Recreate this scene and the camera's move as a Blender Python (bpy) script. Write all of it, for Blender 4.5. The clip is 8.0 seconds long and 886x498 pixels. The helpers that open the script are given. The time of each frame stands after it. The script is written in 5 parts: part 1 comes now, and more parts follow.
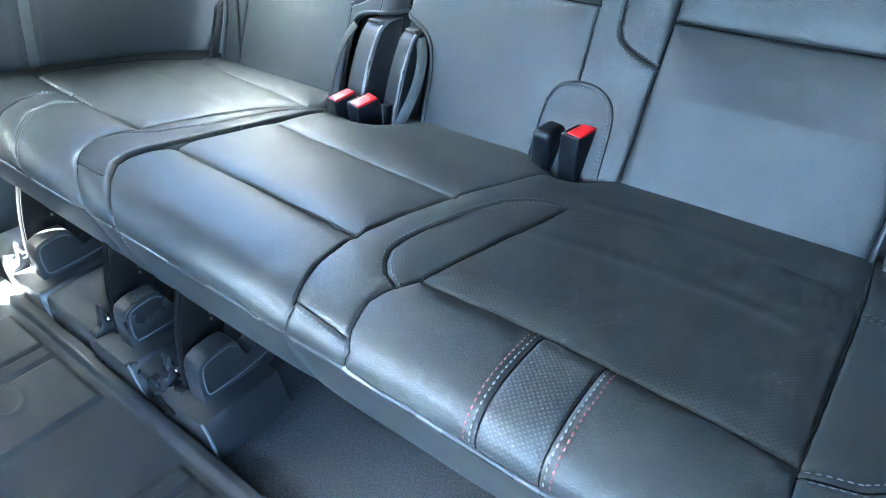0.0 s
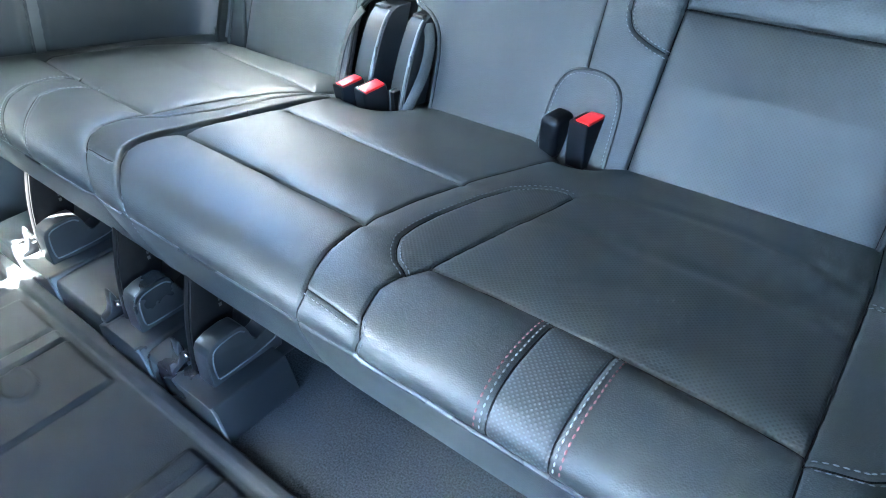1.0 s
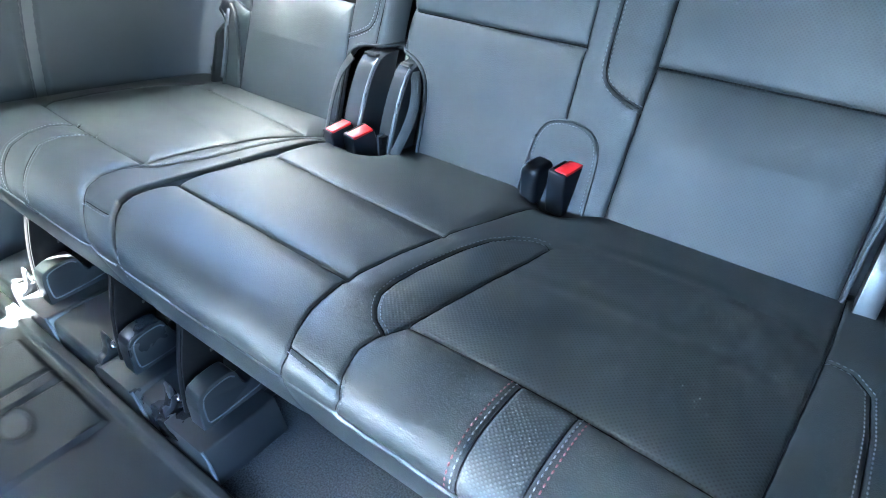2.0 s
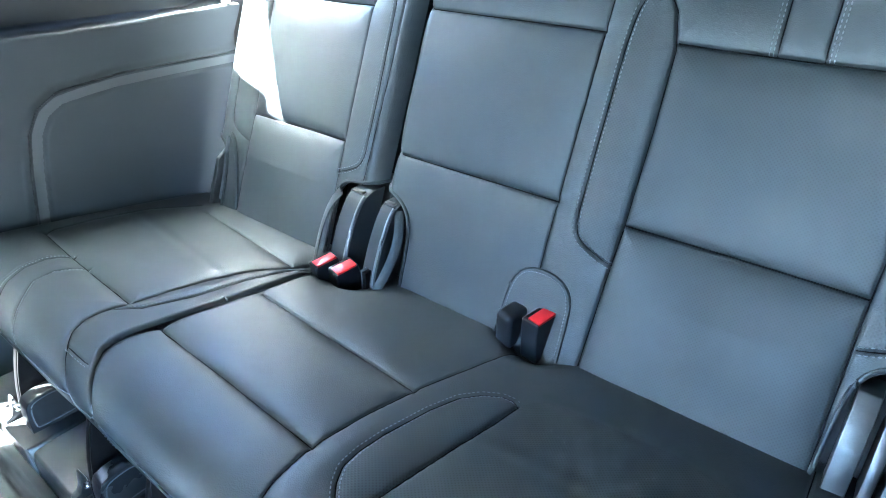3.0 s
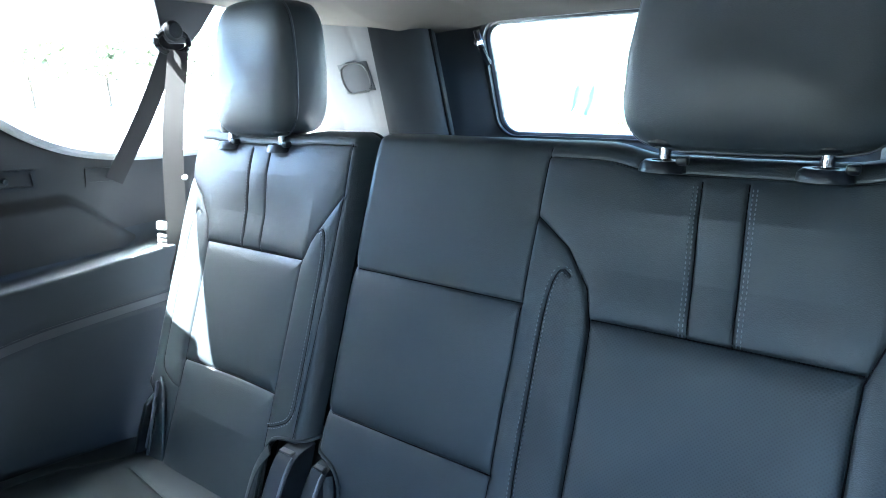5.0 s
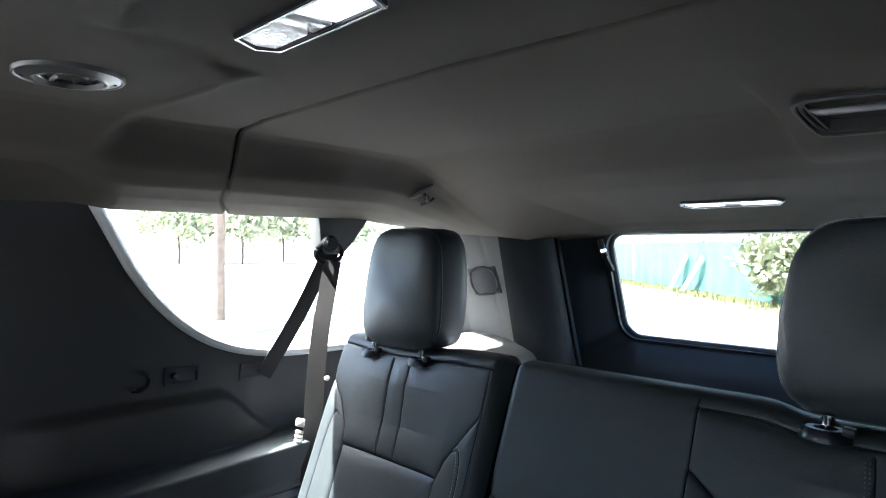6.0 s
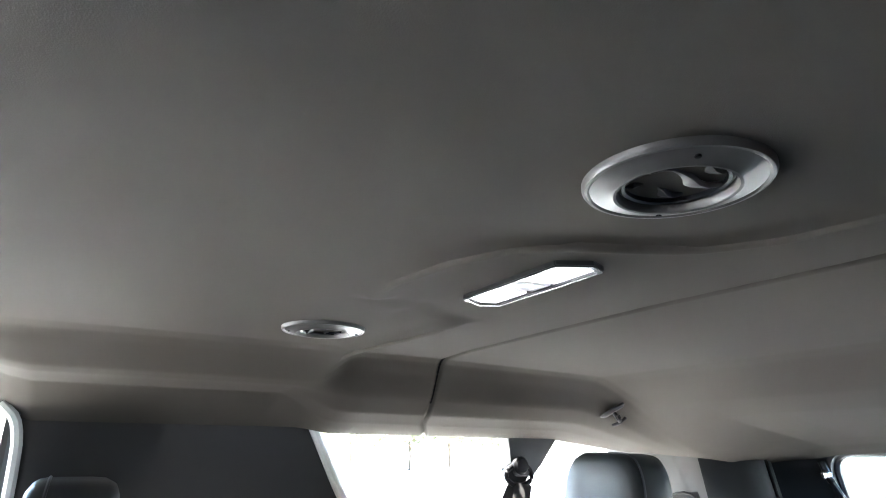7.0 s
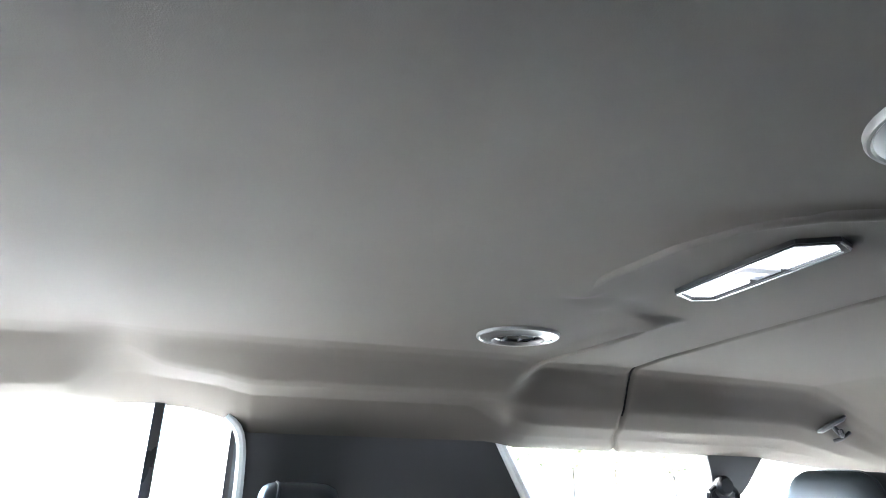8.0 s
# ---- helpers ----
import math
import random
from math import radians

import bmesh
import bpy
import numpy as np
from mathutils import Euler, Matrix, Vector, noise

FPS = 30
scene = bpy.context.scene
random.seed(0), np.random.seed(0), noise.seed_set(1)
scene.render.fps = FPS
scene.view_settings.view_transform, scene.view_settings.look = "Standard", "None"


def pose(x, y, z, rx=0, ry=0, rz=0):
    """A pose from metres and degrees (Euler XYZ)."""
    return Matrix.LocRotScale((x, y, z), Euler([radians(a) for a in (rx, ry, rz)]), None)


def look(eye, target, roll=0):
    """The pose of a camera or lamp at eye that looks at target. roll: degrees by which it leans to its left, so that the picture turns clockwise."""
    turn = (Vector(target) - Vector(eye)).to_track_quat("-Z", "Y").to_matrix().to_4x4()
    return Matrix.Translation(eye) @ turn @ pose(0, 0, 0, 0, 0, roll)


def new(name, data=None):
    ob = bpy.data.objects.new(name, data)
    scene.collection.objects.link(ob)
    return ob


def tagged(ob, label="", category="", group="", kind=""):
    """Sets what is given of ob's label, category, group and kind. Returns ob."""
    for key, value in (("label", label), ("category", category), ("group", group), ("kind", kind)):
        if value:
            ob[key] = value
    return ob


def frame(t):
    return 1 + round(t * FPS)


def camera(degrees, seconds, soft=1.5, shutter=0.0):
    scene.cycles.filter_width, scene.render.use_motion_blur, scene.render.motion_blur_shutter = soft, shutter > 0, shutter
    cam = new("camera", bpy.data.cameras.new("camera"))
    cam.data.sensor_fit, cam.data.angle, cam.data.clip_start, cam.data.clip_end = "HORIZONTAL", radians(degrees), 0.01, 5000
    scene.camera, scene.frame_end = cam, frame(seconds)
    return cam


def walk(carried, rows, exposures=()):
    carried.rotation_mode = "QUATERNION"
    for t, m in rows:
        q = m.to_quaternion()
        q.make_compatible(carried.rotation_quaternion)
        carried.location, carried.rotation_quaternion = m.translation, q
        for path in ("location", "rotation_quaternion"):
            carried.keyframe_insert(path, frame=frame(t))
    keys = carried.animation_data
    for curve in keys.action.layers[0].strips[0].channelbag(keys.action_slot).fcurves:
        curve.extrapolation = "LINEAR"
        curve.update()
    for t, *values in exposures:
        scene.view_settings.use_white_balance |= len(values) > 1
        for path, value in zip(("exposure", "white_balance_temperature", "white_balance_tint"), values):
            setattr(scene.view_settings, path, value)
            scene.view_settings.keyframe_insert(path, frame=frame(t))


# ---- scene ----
from mathutils import geometry

cam = camera(71.5, 8.0, soft=1.0)
PATH = [
    (0, (0.5, -0.238, 0.644), (-0.484, 1.075, -0.5), 0.2),
    (0.5, (0.495, -0.243, 0.639), (-0.461, 1.06, -0.539), 0.5),
    (1, (0.495, -0.242, 0.648), (-0.478, 1.042, -0.536), 0.3),
    (2.3, (0.518, -0.221, 0.726), (-0.481, 1.099, -0.396), 0.4),
    (2.5, (0.522, -0.215, 0.743), (-0.502, 1.121, -0.338), 0.5),
    (3, (0.524, -0.162, 0.809), (-0.563, 1.208, -0.16), 0.4),
    (3.5, (0.532, -0.112, 0.825), (-0.554, 1.335, -0.027), 0.5),
    (4, (0.52, -0.067, 0.889), (-0.446, 1.48, 0.068), 0.9),
    (4.2, (0.528, -0.05, 0.902), (-0.443, 1.515, 0.122), 0.4),
    (5.3, (0.524, -0.05, 0.988), (-0.645, 1.527, 0.604), -1.1),
    (5.5, (0.518, -0.064, 1.006), (-0.685, 1.512, 0.742), -0.3),
    (6, (0.5, -0.112, 1.073), (-0.908, 1.309, 1.064), 0.1),
    (6.5, (0.523, -0.158, 1.107), (-1.054, 1.036, 1.404), 0.5),
    (7, (0.517, -0.197, 1.11), (-1.129, 0.753, 1.734), 0.7),
    (7.5, (0.482, -0.221, 1.103), (-1.219, 0.513, 1.855), 0.9),
    (8, (0.477, -0.245, 1.087), (-1.334, 0.258, 1.773), 1.6),
]
EXPOSURES = [(0.0, 7.6, 5500, 0), (1.0, 7.6, 5600, 2), (2.5, 7.5, 5500, 2), (3.0, 7.3, 5400, 0), (3.5, 6.9, 5300, 0), (4.2, 6.6, 5150, 2), (5.5, 4.9, 5150, 5), (6.0, 4.2, 5600, 8), (6.5, 4.4, 5950, 10), (7.0, 5.45, 5850, 10), (8.0, 6.05, 5600, 9)]
walk(cam, [(t, look(eye, target, roll)) for t, eye, target, roll in PATH], EXPOSURES)

# ---------------------------------------------------------------- world and sun
SUN_WAY = Vector((0.415, 0.373, -0.85)).normalized()
world = bpy.data.worlds.new("sky")
scene.world = world
world.use_nodes = True
wn = world.node_tree.nodes
sky = wn.new("ShaderNodeTexSky")
sky.sky_type, sky.sun_disc = "NISHITA", False
sky.sun_elevation = math.asin(-SUN_WAY.z)
sky.sun_rotation = math.atan2(-SUN_WAY.x, -SUN_WAY.y)
wn["Background"].inputs[1].default_value = 0.10
world.node_tree.links.new(sky.outputs[0], wn["Background"].inputs[0])
sun = bpy.data.lights.new("sun", "SUN")
sun.energy, sun.angle, sun.color = 5.0, radians(0.5), (1.0, 0.91, 0.77)
new("sun", sun).matrix_world = look((-3, -2, 5), Vector((-3, -2, 5)) + SUN_WAY)


# ---------------------------------------------------------------- materials
def material(name, colour, rough=0.5, metal=0.0, spots=0.15, spot_scale=6.0, bump=(), emit=0.0, coat=0.0, spec=0.5, perforated=0.0, dots=0.45, dot_tone=0.0):
    """A procedural surface. bump: pairs of (texture scale, strength)."""
    m = bpy.data.materials.new(name)
    m.use_nodes = True
    n, l = m.node_tree.nodes, m.node_tree.links
    b = n["Principled BSDF"]
    b.inputs["Roughness"].default_value, b.inputs["Metallic"].default_value = rough, metal
    b.inputs["Specular IOR Level"].default_value = spec
    b.inputs["Coat Weight"].default_value = coat
    co = n.new("ShaderNodeTexCoord")
    large = n.new("ShaderNodeTexNoise")
    large.inputs["Scale"].default_value, large.inputs["Detail"].default_value = spot_scale, 5
    l.new(co.outputs["Object"], large.inputs["Vector"])
    ramp = n.new("ShaderNodeMapRange")
    ramp.inputs["From Min"].default_value, ramp.inputs["From Max"].default_value = 0.3, 0.7
    ramp.inputs["To Min"].default_value, ramp.inputs["To Max"].default_value = 1 - spots, 1 + spots
    l.new(large.outputs["Fac"], ramp.inputs["Value"])
    mul = n.new("ShaderNodeVectorMath")
    mul.operation = "SCALE"
    mul.inputs[0].default_value = colour
    l.new(ramp.outputs[0], mul.inputs["Scale"])
    l.new(mul.outputs[0], b.inputs["Base Color"])
    rr = n.new("ShaderNodeMapRange")
    rr.inputs["From Min"].default_value, rr.inputs["From Max"].default_value = 0.3, 0.7
    rr.inputs["To Min"].default_value, rr.inputs["To Max"].default_value = max(rough - 0.05, 0.02), min(rough + 0.05, 1)
    l.new(large.outputs["Fac"], rr.inputs["Value"])
    l.new(rr.outputs[0], b.inputs["Roughness"])
    last = None
    for scale, strength, kind in bump:
        tex = n.new("ShaderNodeTexVoronoi" if kind == "cell" else "ShaderNodeTexNoise")
        tex.inputs["Scale"].default_value = scale
        l.new(co.outputs["Object"], tex.inputs["Vector"])
        bp = n.new("ShaderNodeBump")
        bp.inputs["Strength"].default_value, bp.inputs["Distance"].default_value = strength, 0.4 / scale
        l.new(tex.outputs["Distance" if kind == "cell" else "Fac"], bp.inputs["Height"])
        if last:
            l.new(last.outputs[0], bp.inputs["Normal"])
        last = bp
    if perforated:
        uv = n.new("ShaderNodeUVMap")
        vor = n.new("ShaderNodeTexVoronoi")
        vor.voronoi_dimensions = "2D"
        vor.inputs["Scale"].default_value, vor.inputs["Randomness"].default_value = perforated, 0.0
        turn = n.new("ShaderNodeMapping")
        turn.inputs["Rotation"].default_value = (0, 0, radians(45))
        l.new(uv.outputs[0], turn.inputs["Vector"])
        l.new(turn.outputs[0], vor.inputs["Vector"])
        hole = n.new("ShaderNodeMapRange")
        hole.inputs["From Min"].default_value, hole.inputs["From Max"].default_value = 0.18, 0.42
        l.new(vor.outputs["Distance"], hole.inputs["Value"])
        bp = n.new("ShaderNodeBump")
        bp.inputs["Strength"].default_value, bp.inputs["Distance"].default_value = abs(dots), 0.0012
        l.new(hole.outputs[0], bp.inputs["Height"])
        bp.invert = dots < 0
        if last:
            l.new(last.outputs[0], bp.inputs["Normal"])
        last = bp
        # Tints the dots: below 1 darkens them, above 1 paints a sheen.
        if dot_tone:
            tone = n.new("ShaderNodeMapRange")
            tone.inputs["From Min"].default_value, tone.inputs["From Max"].default_value = 0.12, 0.34
            tone.inputs["To Min"].default_value, tone.inputs["To Max"].default_value = dot_tone, 1.0
            l.new(vor.outputs["Distance"], tone.inputs["Value"])
            dot = n.new("ShaderNodeVectorMath")
            dot.operation = "SCALE"
            l.new(mul.outputs[0], dot.inputs[0])
            l.new(tone.outputs[0], dot.inputs["Scale"])
            l.new(dot.outputs[0], b.inputs["Base Color"])
    if last:
        l.new(last.outputs[0], b.inputs["Normal"])
    if emit:
        b.inputs["Emission Color"].default_value = (1.0, 0.97, 0.93, 1)
        b.inputs["Emission Strength"].default_value = emit
    return m


GRAIN = ((680, 0.28, "cell"), (110, 0.03, "noise"))
LEATHER = material("black_leather", (0.0215, 0.0272, 0.0310), 0.48, spots=0.10, spot_scale=9, bump=GRAIN, spec=0.46)
PERFORATED = material("perforated_leather", (0.0235, 0.0292, 0.0325), 0.50, spec=0.42, spots=0.1, spot_scale=9, bump=GRAIN[1:], perforated=285, dots=0.10, dot_tone=0.62)
SEAT_PERFORATED = material("perforated_seat_leather", (0.0235, 0.0292, 0.0325), 0.50, spec=0.42, spots=0.1, spot_scale=9, bump=GRAIN[1:], perforated=285, dots=0.13, dot_tone=0.30)
# The dots' colour is lightened to paint sheen on their raised tops.
WEAVE = material("embossed_leather_strap", (0.028, 0.034, 0.039), 0.48, spots=0.1, bump=GRAIN[1:], perforated=290, dots=-0.14, dot_tone=2.2, spec=0.45)
PIPING = material("leather_piping", (0.040, 0.048, 0.060), 0.30, bump=((500, 0.2, "noise"),))
THREAD = material("grey_thread", (0.24, 0.26, 0.28), 0.7)
CUSHION_THREAD = material("pale_seam_thread", (0.12, 0.135, 0.155), 0.7)
# Black that paints the shade at the bottom of the seams.
CREASE_SHADE = material("black_crease_shade", (0.004, 0.004, 0.005), 0.8, spec=0.1)
SEAM_THREAD = material("dark_thread", (0.15, 0.16, 0.175), 0.7)
RED_THREAD = material("red_thread", (0.26, 0.09, 0.10), 0.7)
BLACK_PLASTIC = material("black_plastic", (0.018, 0.020, 0.024), 0.30, bump=((900, 0.16, "noise"),))
GLOSS_PLASTIC = material("smooth_black_plastic", (0.010, 0.012, 0.016), 0.34, bump=((300, 0.04, "noise"),), spec=0.35)
HINGE_PLASTIC = material("matte_black_plastic", (0.022, 0.025, 0.029), 0.45, bump=((300, 0.04, "noise"),), spec=0.25)
# Paler plastic for bracket and slot edges, and for painted edge highlights.
RIB_PLASTIC = material("shiny_grey_plastic", (0.13, 0.14, 0.155), 0.22, spots=0.05)
TRIM = material("charcoal_trim", (0.054, 0.061, 0.069), 0.6, spots=0.08, bump=((600, 0.2, "noise"), (40, 0.03, "noise")), spec=0.3)
DARK_TRIM = material("dark_trim", (0.026, 0.026, 0.027), 0.6, spots=0.1, bump=((600, 0.2, "noise"),))
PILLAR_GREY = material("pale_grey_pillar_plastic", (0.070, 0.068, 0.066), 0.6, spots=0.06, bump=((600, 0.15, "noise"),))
# Pale for the door seal and for daylight painted on the window edge.
PALE_TRIM = material("pale_garnish", (0.52, 0.53, 0.54), 0.5, spots=0.05, bump=((600, 0.1, "noise"),))
CARPET = material("dark_carpet", (0.034, 0.039, 0.046), 0.95, spots=0.7, spot_scale=420, bump=((420, 0.7, "noise"), (1300, 1.0, "noise")), spec=0.2)
# Black for the rear seal and for shade painted in the headliner seam.
CARPET_EDGE = material("black_seal_and_shade", (0.006, 0.006, 0.006), 0.95, spec=0.1)
RUBBER = material("rubber_mat", (0.008, 0.0108, 0.0145), 0.62, spots=0.15, bump=((500, 0.25, "noise"),), spec=0.3)
RED = material("red_button", (0.62, 0.012, 0.018), 0.32, spots=0.05)
CHROME = material("chrome", (0.75, 0.75, 0.77), 0.12, 1.0, spots=0.03)
BARE_STEEL = material("bare_steel", (0.11, 0.114, 0.118), 0.40, 0.9, spots=0.15, spot_scale=30, bump=((120, 0.08, "noise"),))
STEEL = material("black_steel", (0.005, 0.005, 0.006), 0.5, 0.0, bump=((200, 0.1, "noise"),), spec=0.12)
BACK_CARPET = material("backrest_carpet", (0.016, 0.017, 0.019), 0.95, bump=((500, 0.6, "noise"),), spec=0.1)
WEBBING = material("seat_belt_webbing", (0.017, 0.0155, 0.0155), 0.75, bump=((800, 0.5, "noise"),))
HEADLINER = material("headliner_fabric", (0.067, 0.061, 0.0530), 0.95, spots=0.07, spot_scale=3, bump=((1100, 0.5, "noise"),), spec=0.1)
LAMP_FRAME = material("lamp_frame_plastic", (0.022, 0.022, 0.024), 0.3)
VENT_RING = material("grey_vent_plastic", (0.058, 0.056, 0.053), 0.42, spots=0.03)
LENS = material("lit_lamp_lens", (0.75, 0.75, 0.73), 0.25, bump=((220, 0.5, "cell"),), emit=0.13)
DIM_LENS = material("dim_lamp_lens", (0.60, 0.60, 0.59), 0.25, spots=0.3, spot_scale=60, bump=((220, 0.5, "cell"),), emit=0.016)
BULB = material("lamp_bulb", (0.9, 0.9, 0.88), 0.3, emit=0.6)
CLEAR = material("clear_lens", (0.55, 0.55, 0.55), 0.2)
LATCH = material("white_plastic", (0.7, 0.69, 0.66), 0.4)
PAINT = material("body_paint", (0.05, 0.05, 0.055), 0.3, coat=0.5)
CONCRETE = material("pale_concrete", (0.58, 0.57, 0.55), 0.9, spots=0.15, spot_scale=0.8, bump=((30, 0.3, "noise"),))
FENCE_GREEN = material("green_screen_mesh", (0.20, 0.36, 0.31), 0.8, spots=0.15, spot_scale=2)
WOOD = material("weathered_wood", (0.12, 0.085, 0.06), 0.85, spots=0.25, bump=((60, 0.4, "noise"),))
LEAF = material("green_leaf", (0.27, 0.28, 0.16), 0.7, spots=0.3, spot_scale=4)
BARK = material("bark", (0.12, 0.09, 0.06), 0.9, spots=0.3, bump=((30, 0.6, "noise"),))
VERGE = material("dry_grass", (0.22, 0.21, 0.09), 0.95, spots=0.3, spot_scale=3, bump=((60, 0.6, "noise"),))

POCKET_EDGE = material("paler_grey_border", (0.10, 0.107, 0.116), 0.5, bump=((600, 0.2, "noise"),))
GATE_TRIM = material("slate_liftgate_trim", (0.026, 0.029, 0.033), 0.5, spots=0.08, bump=((600, 0.2, "noise"),))
# Darker copy of the pillar grey, painting shade on its inner face.
PILLAR_SHADE = material("shaded_pillar_plastic", (0.012, 0.013, 0.014), 0.6, spec=0.2, spots=0.06, bump=((600, 0.15, "noise"),))


def glass(name, colour):
    m = bpy.data.materials.new(name)
    m.use_nodes = True
    g = m.node_tree.nodes["Principled BSDF"]
    g.inputs["Transmission Weight"].default_value, g.inputs["Roughness"].default_value = 1.0, 0.0
    g.inputs["IOR"].default_value, g.inputs["Base Color"].default_value = 1.45, (*colour, 1)
    return m


GLASS = glass("window_glass", (0.96, 0.98, 0.97))
QUARTER_GLASS = glass("tinted_quarter_glass", (0.66, 0.68, 0.67))
REAR_GLASS = glass("privacy_glass", (0.33, 0.35, 0.34))


# ---------------------------------------------------------------- builders
def link_mesh(name, verts, faces, mat, parent=None, label="", smooth=True, uv=None):
    me = bpy.data.meshes.new(name)
    me.from_pydata([tuple(map(float, v)) for v in verts], [], faces)
    me.materials.append(mat)
    if smooth:
        me.polygons.foreach_set("use_smooth", [True] * len(me.polygons))
    if uv is not None:
        layer = me.uv_layers.new(name="UVMap")
        idx = np.empty(len(me.loops), dtype=np.int32)
        me.loops.foreach_get("vertex_index", idx)
        layer.data.foreach_set("uv", np.asarray(uv, dtype=np.float32)[idx].ravel())
    me.update()
    ob = new(name, me)
    if parent:
        ob.parent = parent
    if label:
        tagged(ob, label)
    return ob


def part(name, bm, mat, parent=None, label="", angle=35):
    me = bpy.data.meshes.new(name)
    bmesh.ops.recalc_face_normals(bm, faces=bm.faces)
    for e in bm.edges:
        e.smooth = len(e.link_faces) != 2 or e.calc_face_angle(0) < radians(angle)
    for f in bm.faces:
        f.smooth = True
    bm.to_mesh(me)
    bm.free()
    me.materials.append(mat)
    ob = new(name, me)
    if parent:
        ob.parent = parent
    if label:
        tagged(ob, label)
    return ob


def thing(name, label, category, group="", kind=""):
    return tagged(new(name), label, category, group, kind)


def box(lo, hi, bevel=0.004, m=None, bm=None, segments=2):
    b = bmesh.new()
    bmesh.ops.create_cube(b, size=1)
    lo, hi = Vector(lo), Vector(hi)
    for v in b.verts:
        v.co = Vector((lo[i] + (hi[i] - lo[i]) * (v.co[i] + 0.5) for i in range(3)))
    if bevel:
        bmesh.ops.bevel(b, geom=b.edges[:], offset=bevel, segments=segments, profile=0.5, affect="EDGES")
    if m is not None:
        b.transform(m)
    return merge(bm, b)


def merge(bm, b):
    if bm is None:
        return b
    me = bpy.data.meshes.new("tmp")
    b.to_mesh(me)
    b.free()
    bm.from_mesh(me)
    bpy.data.meshes.remove(me)
    return bm


def prism(outline, x0, x1, bevel=0.003, axis="x", bm=None, segments=2):
    """An outline of (a, b) pairs drawn out along an axis. axis x: (y, z); y: (x, z); z: (x, y)."""
    b = bmesh.new()
    place = {"x": lambda a, c, d: (d, a, c), "y": lambda a, c, d: (a, d, c), "z": lambda a, c, d: (a, c, d)}[axis]
    bottom = [b.verts.new(place(p, q, x0)) for p, q in outline]
    top = [b.verts.new(place(p, q, x1)) for p, q in outline]
    n = len(outline)
    b.faces.new(bottom)
    b.faces.new(top[::-1])
    for i in range(n):
        b.faces.new((bottom[i], top[i], top[(i + 1) % n], bottom[(i + 1) % n]))
    bmesh.ops.recalc_face_normals(b, faces=b.faces)
    if bevel:
        bmesh.ops.bevel(b, geom=b.edges[:], offset=bevel, segments=segments, profile=0.5, affect="EDGES", clamp_overlap=True)
    return merge(bm, b)


def rounded(points, rounds=2):
    """Cuts the corners of an open line of points."""
    pts = np.asarray(points, float)
    for _ in range(rounds):
        a, b = pts[:-1], pts[1:]
        mid = np.empty((2 * len(a), pts.shape[1]))
        mid[0::2], mid[1::2] = a * 0.75 + b * 0.25, a * 0.25 + b * 0.75
        pts = np.vstack([pts[:1], mid, pts[-1:]])
    return pts


def tube(points, radius, sides=8, bm=None, close=False, flat=None):
    """A round bar along points; flat=(a, b, up): an oblong section instead."""
    pts = [Vector(p) for p in points]
    b = bmesh.new()
    rings = []
    for i, p in enumerate(pts):
        d = (pts[min(i + 1, len(pts) - 1)] - pts[max(i - 1, 0)]).normalized()
        up = Vector(flat[2]) if flat else (Vector((0, 0, 1)) if abs(d.z) < 0.9 else Vector((1, 0, 0)))
        side = d.cross(up).normalized()
        top = side.cross(d).normalized()
        ra, rb = (flat[0], flat[1]) if flat else (radius, radius)
        ring = []
        for k in range(sides):
            a = 2 * math.pi * (k + 0.5) / sides
            ca, sa = math.cos(a), math.sin(a)
            if flat:
                q = max(abs(ca), abs(sa))
                ca, sa = math.copysign(min(abs(ca) / q, 1), ca), math.copysign(min(abs(sa) / q, 1), sa)
            ring.append(b.verts.new(p + side * (ra * ca) + top * (rb * sa)))
        rings.append(ring)
    for r, s in zip(rings, rings[1:]):
        for k in range(sides):
            b.faces.new((r[k], r[(k + 1) % sides], s[(k + 1) % sides], s[k]))
    b.faces.new(rings[0][::-1])
    b.faces.new(rings[-1])
    return merge(bm, b)


def lathe(profile, m, sides=40, bm=None):
    """Turns (radius, height) pairs about the z axis of m."""
    b = bmesh.new()
    rings = []
    for r, h in profile:
        if r < 1e-6:
            rings.append([b.verts.new((0, 0, h))] * sides)
        else:
            rings.append([b.verts.new((r * math.cos(2 * math.pi * k / sides), r * math.sin(2 * math.pi * k / sides), h)) for k in range(sides)])
    for r, s in zip(rings, rings[1:]):
        for k in range(sides):
            vs = [r[k], r[(k + 1) % sides], s[(k + 1) % sides], s[k]]
            vs = list(dict.fromkeys(vs))
            if len(vs) > 2:
                b.faces.new(vs)
    b.transform(m)
    return merge(bm, b)


def plate(outer, holes, place, thick, bm=None):
    """A flat panel with openings that go through it. place(a, b) gives the point of the near face, thick the way to the far face."""
    loops = [[Vector((a, c, 0)) for a, c in loop] for loop in [outer, *holes]]
    tris = geometry.tessellate_polygon(loops)
    flat = [p for loop in loops for p in loop]
    b = bmesh.new()
    off = Vector(thick)
    near = [b.verts.new(place(p.x, p.y)) for p in flat]
    far = [b.verts.new(Vector(place(p.x, p.y)) + off) for p in flat]
    for t in tris:
        b.faces.new([near[i] for i in t])
        b.faces.new([far[i] for i in reversed(t)])
    start = 0
    for loop in loops:
        n = len(loop)
        for i in range(n):
            j = (i + 1) % n
            b.faces.new((near[start + i], near[start + j], far[start + j], far[start + i]))
        start += n
    bmesh.ops.recalc_face_normals(b, faces=b.faces)
    return merge(bm, b)


def smooth(a, b, x):
    t = np.clip((x - a) / (b - a), 0, 1)
    return t * t * (3 - 2 * t)


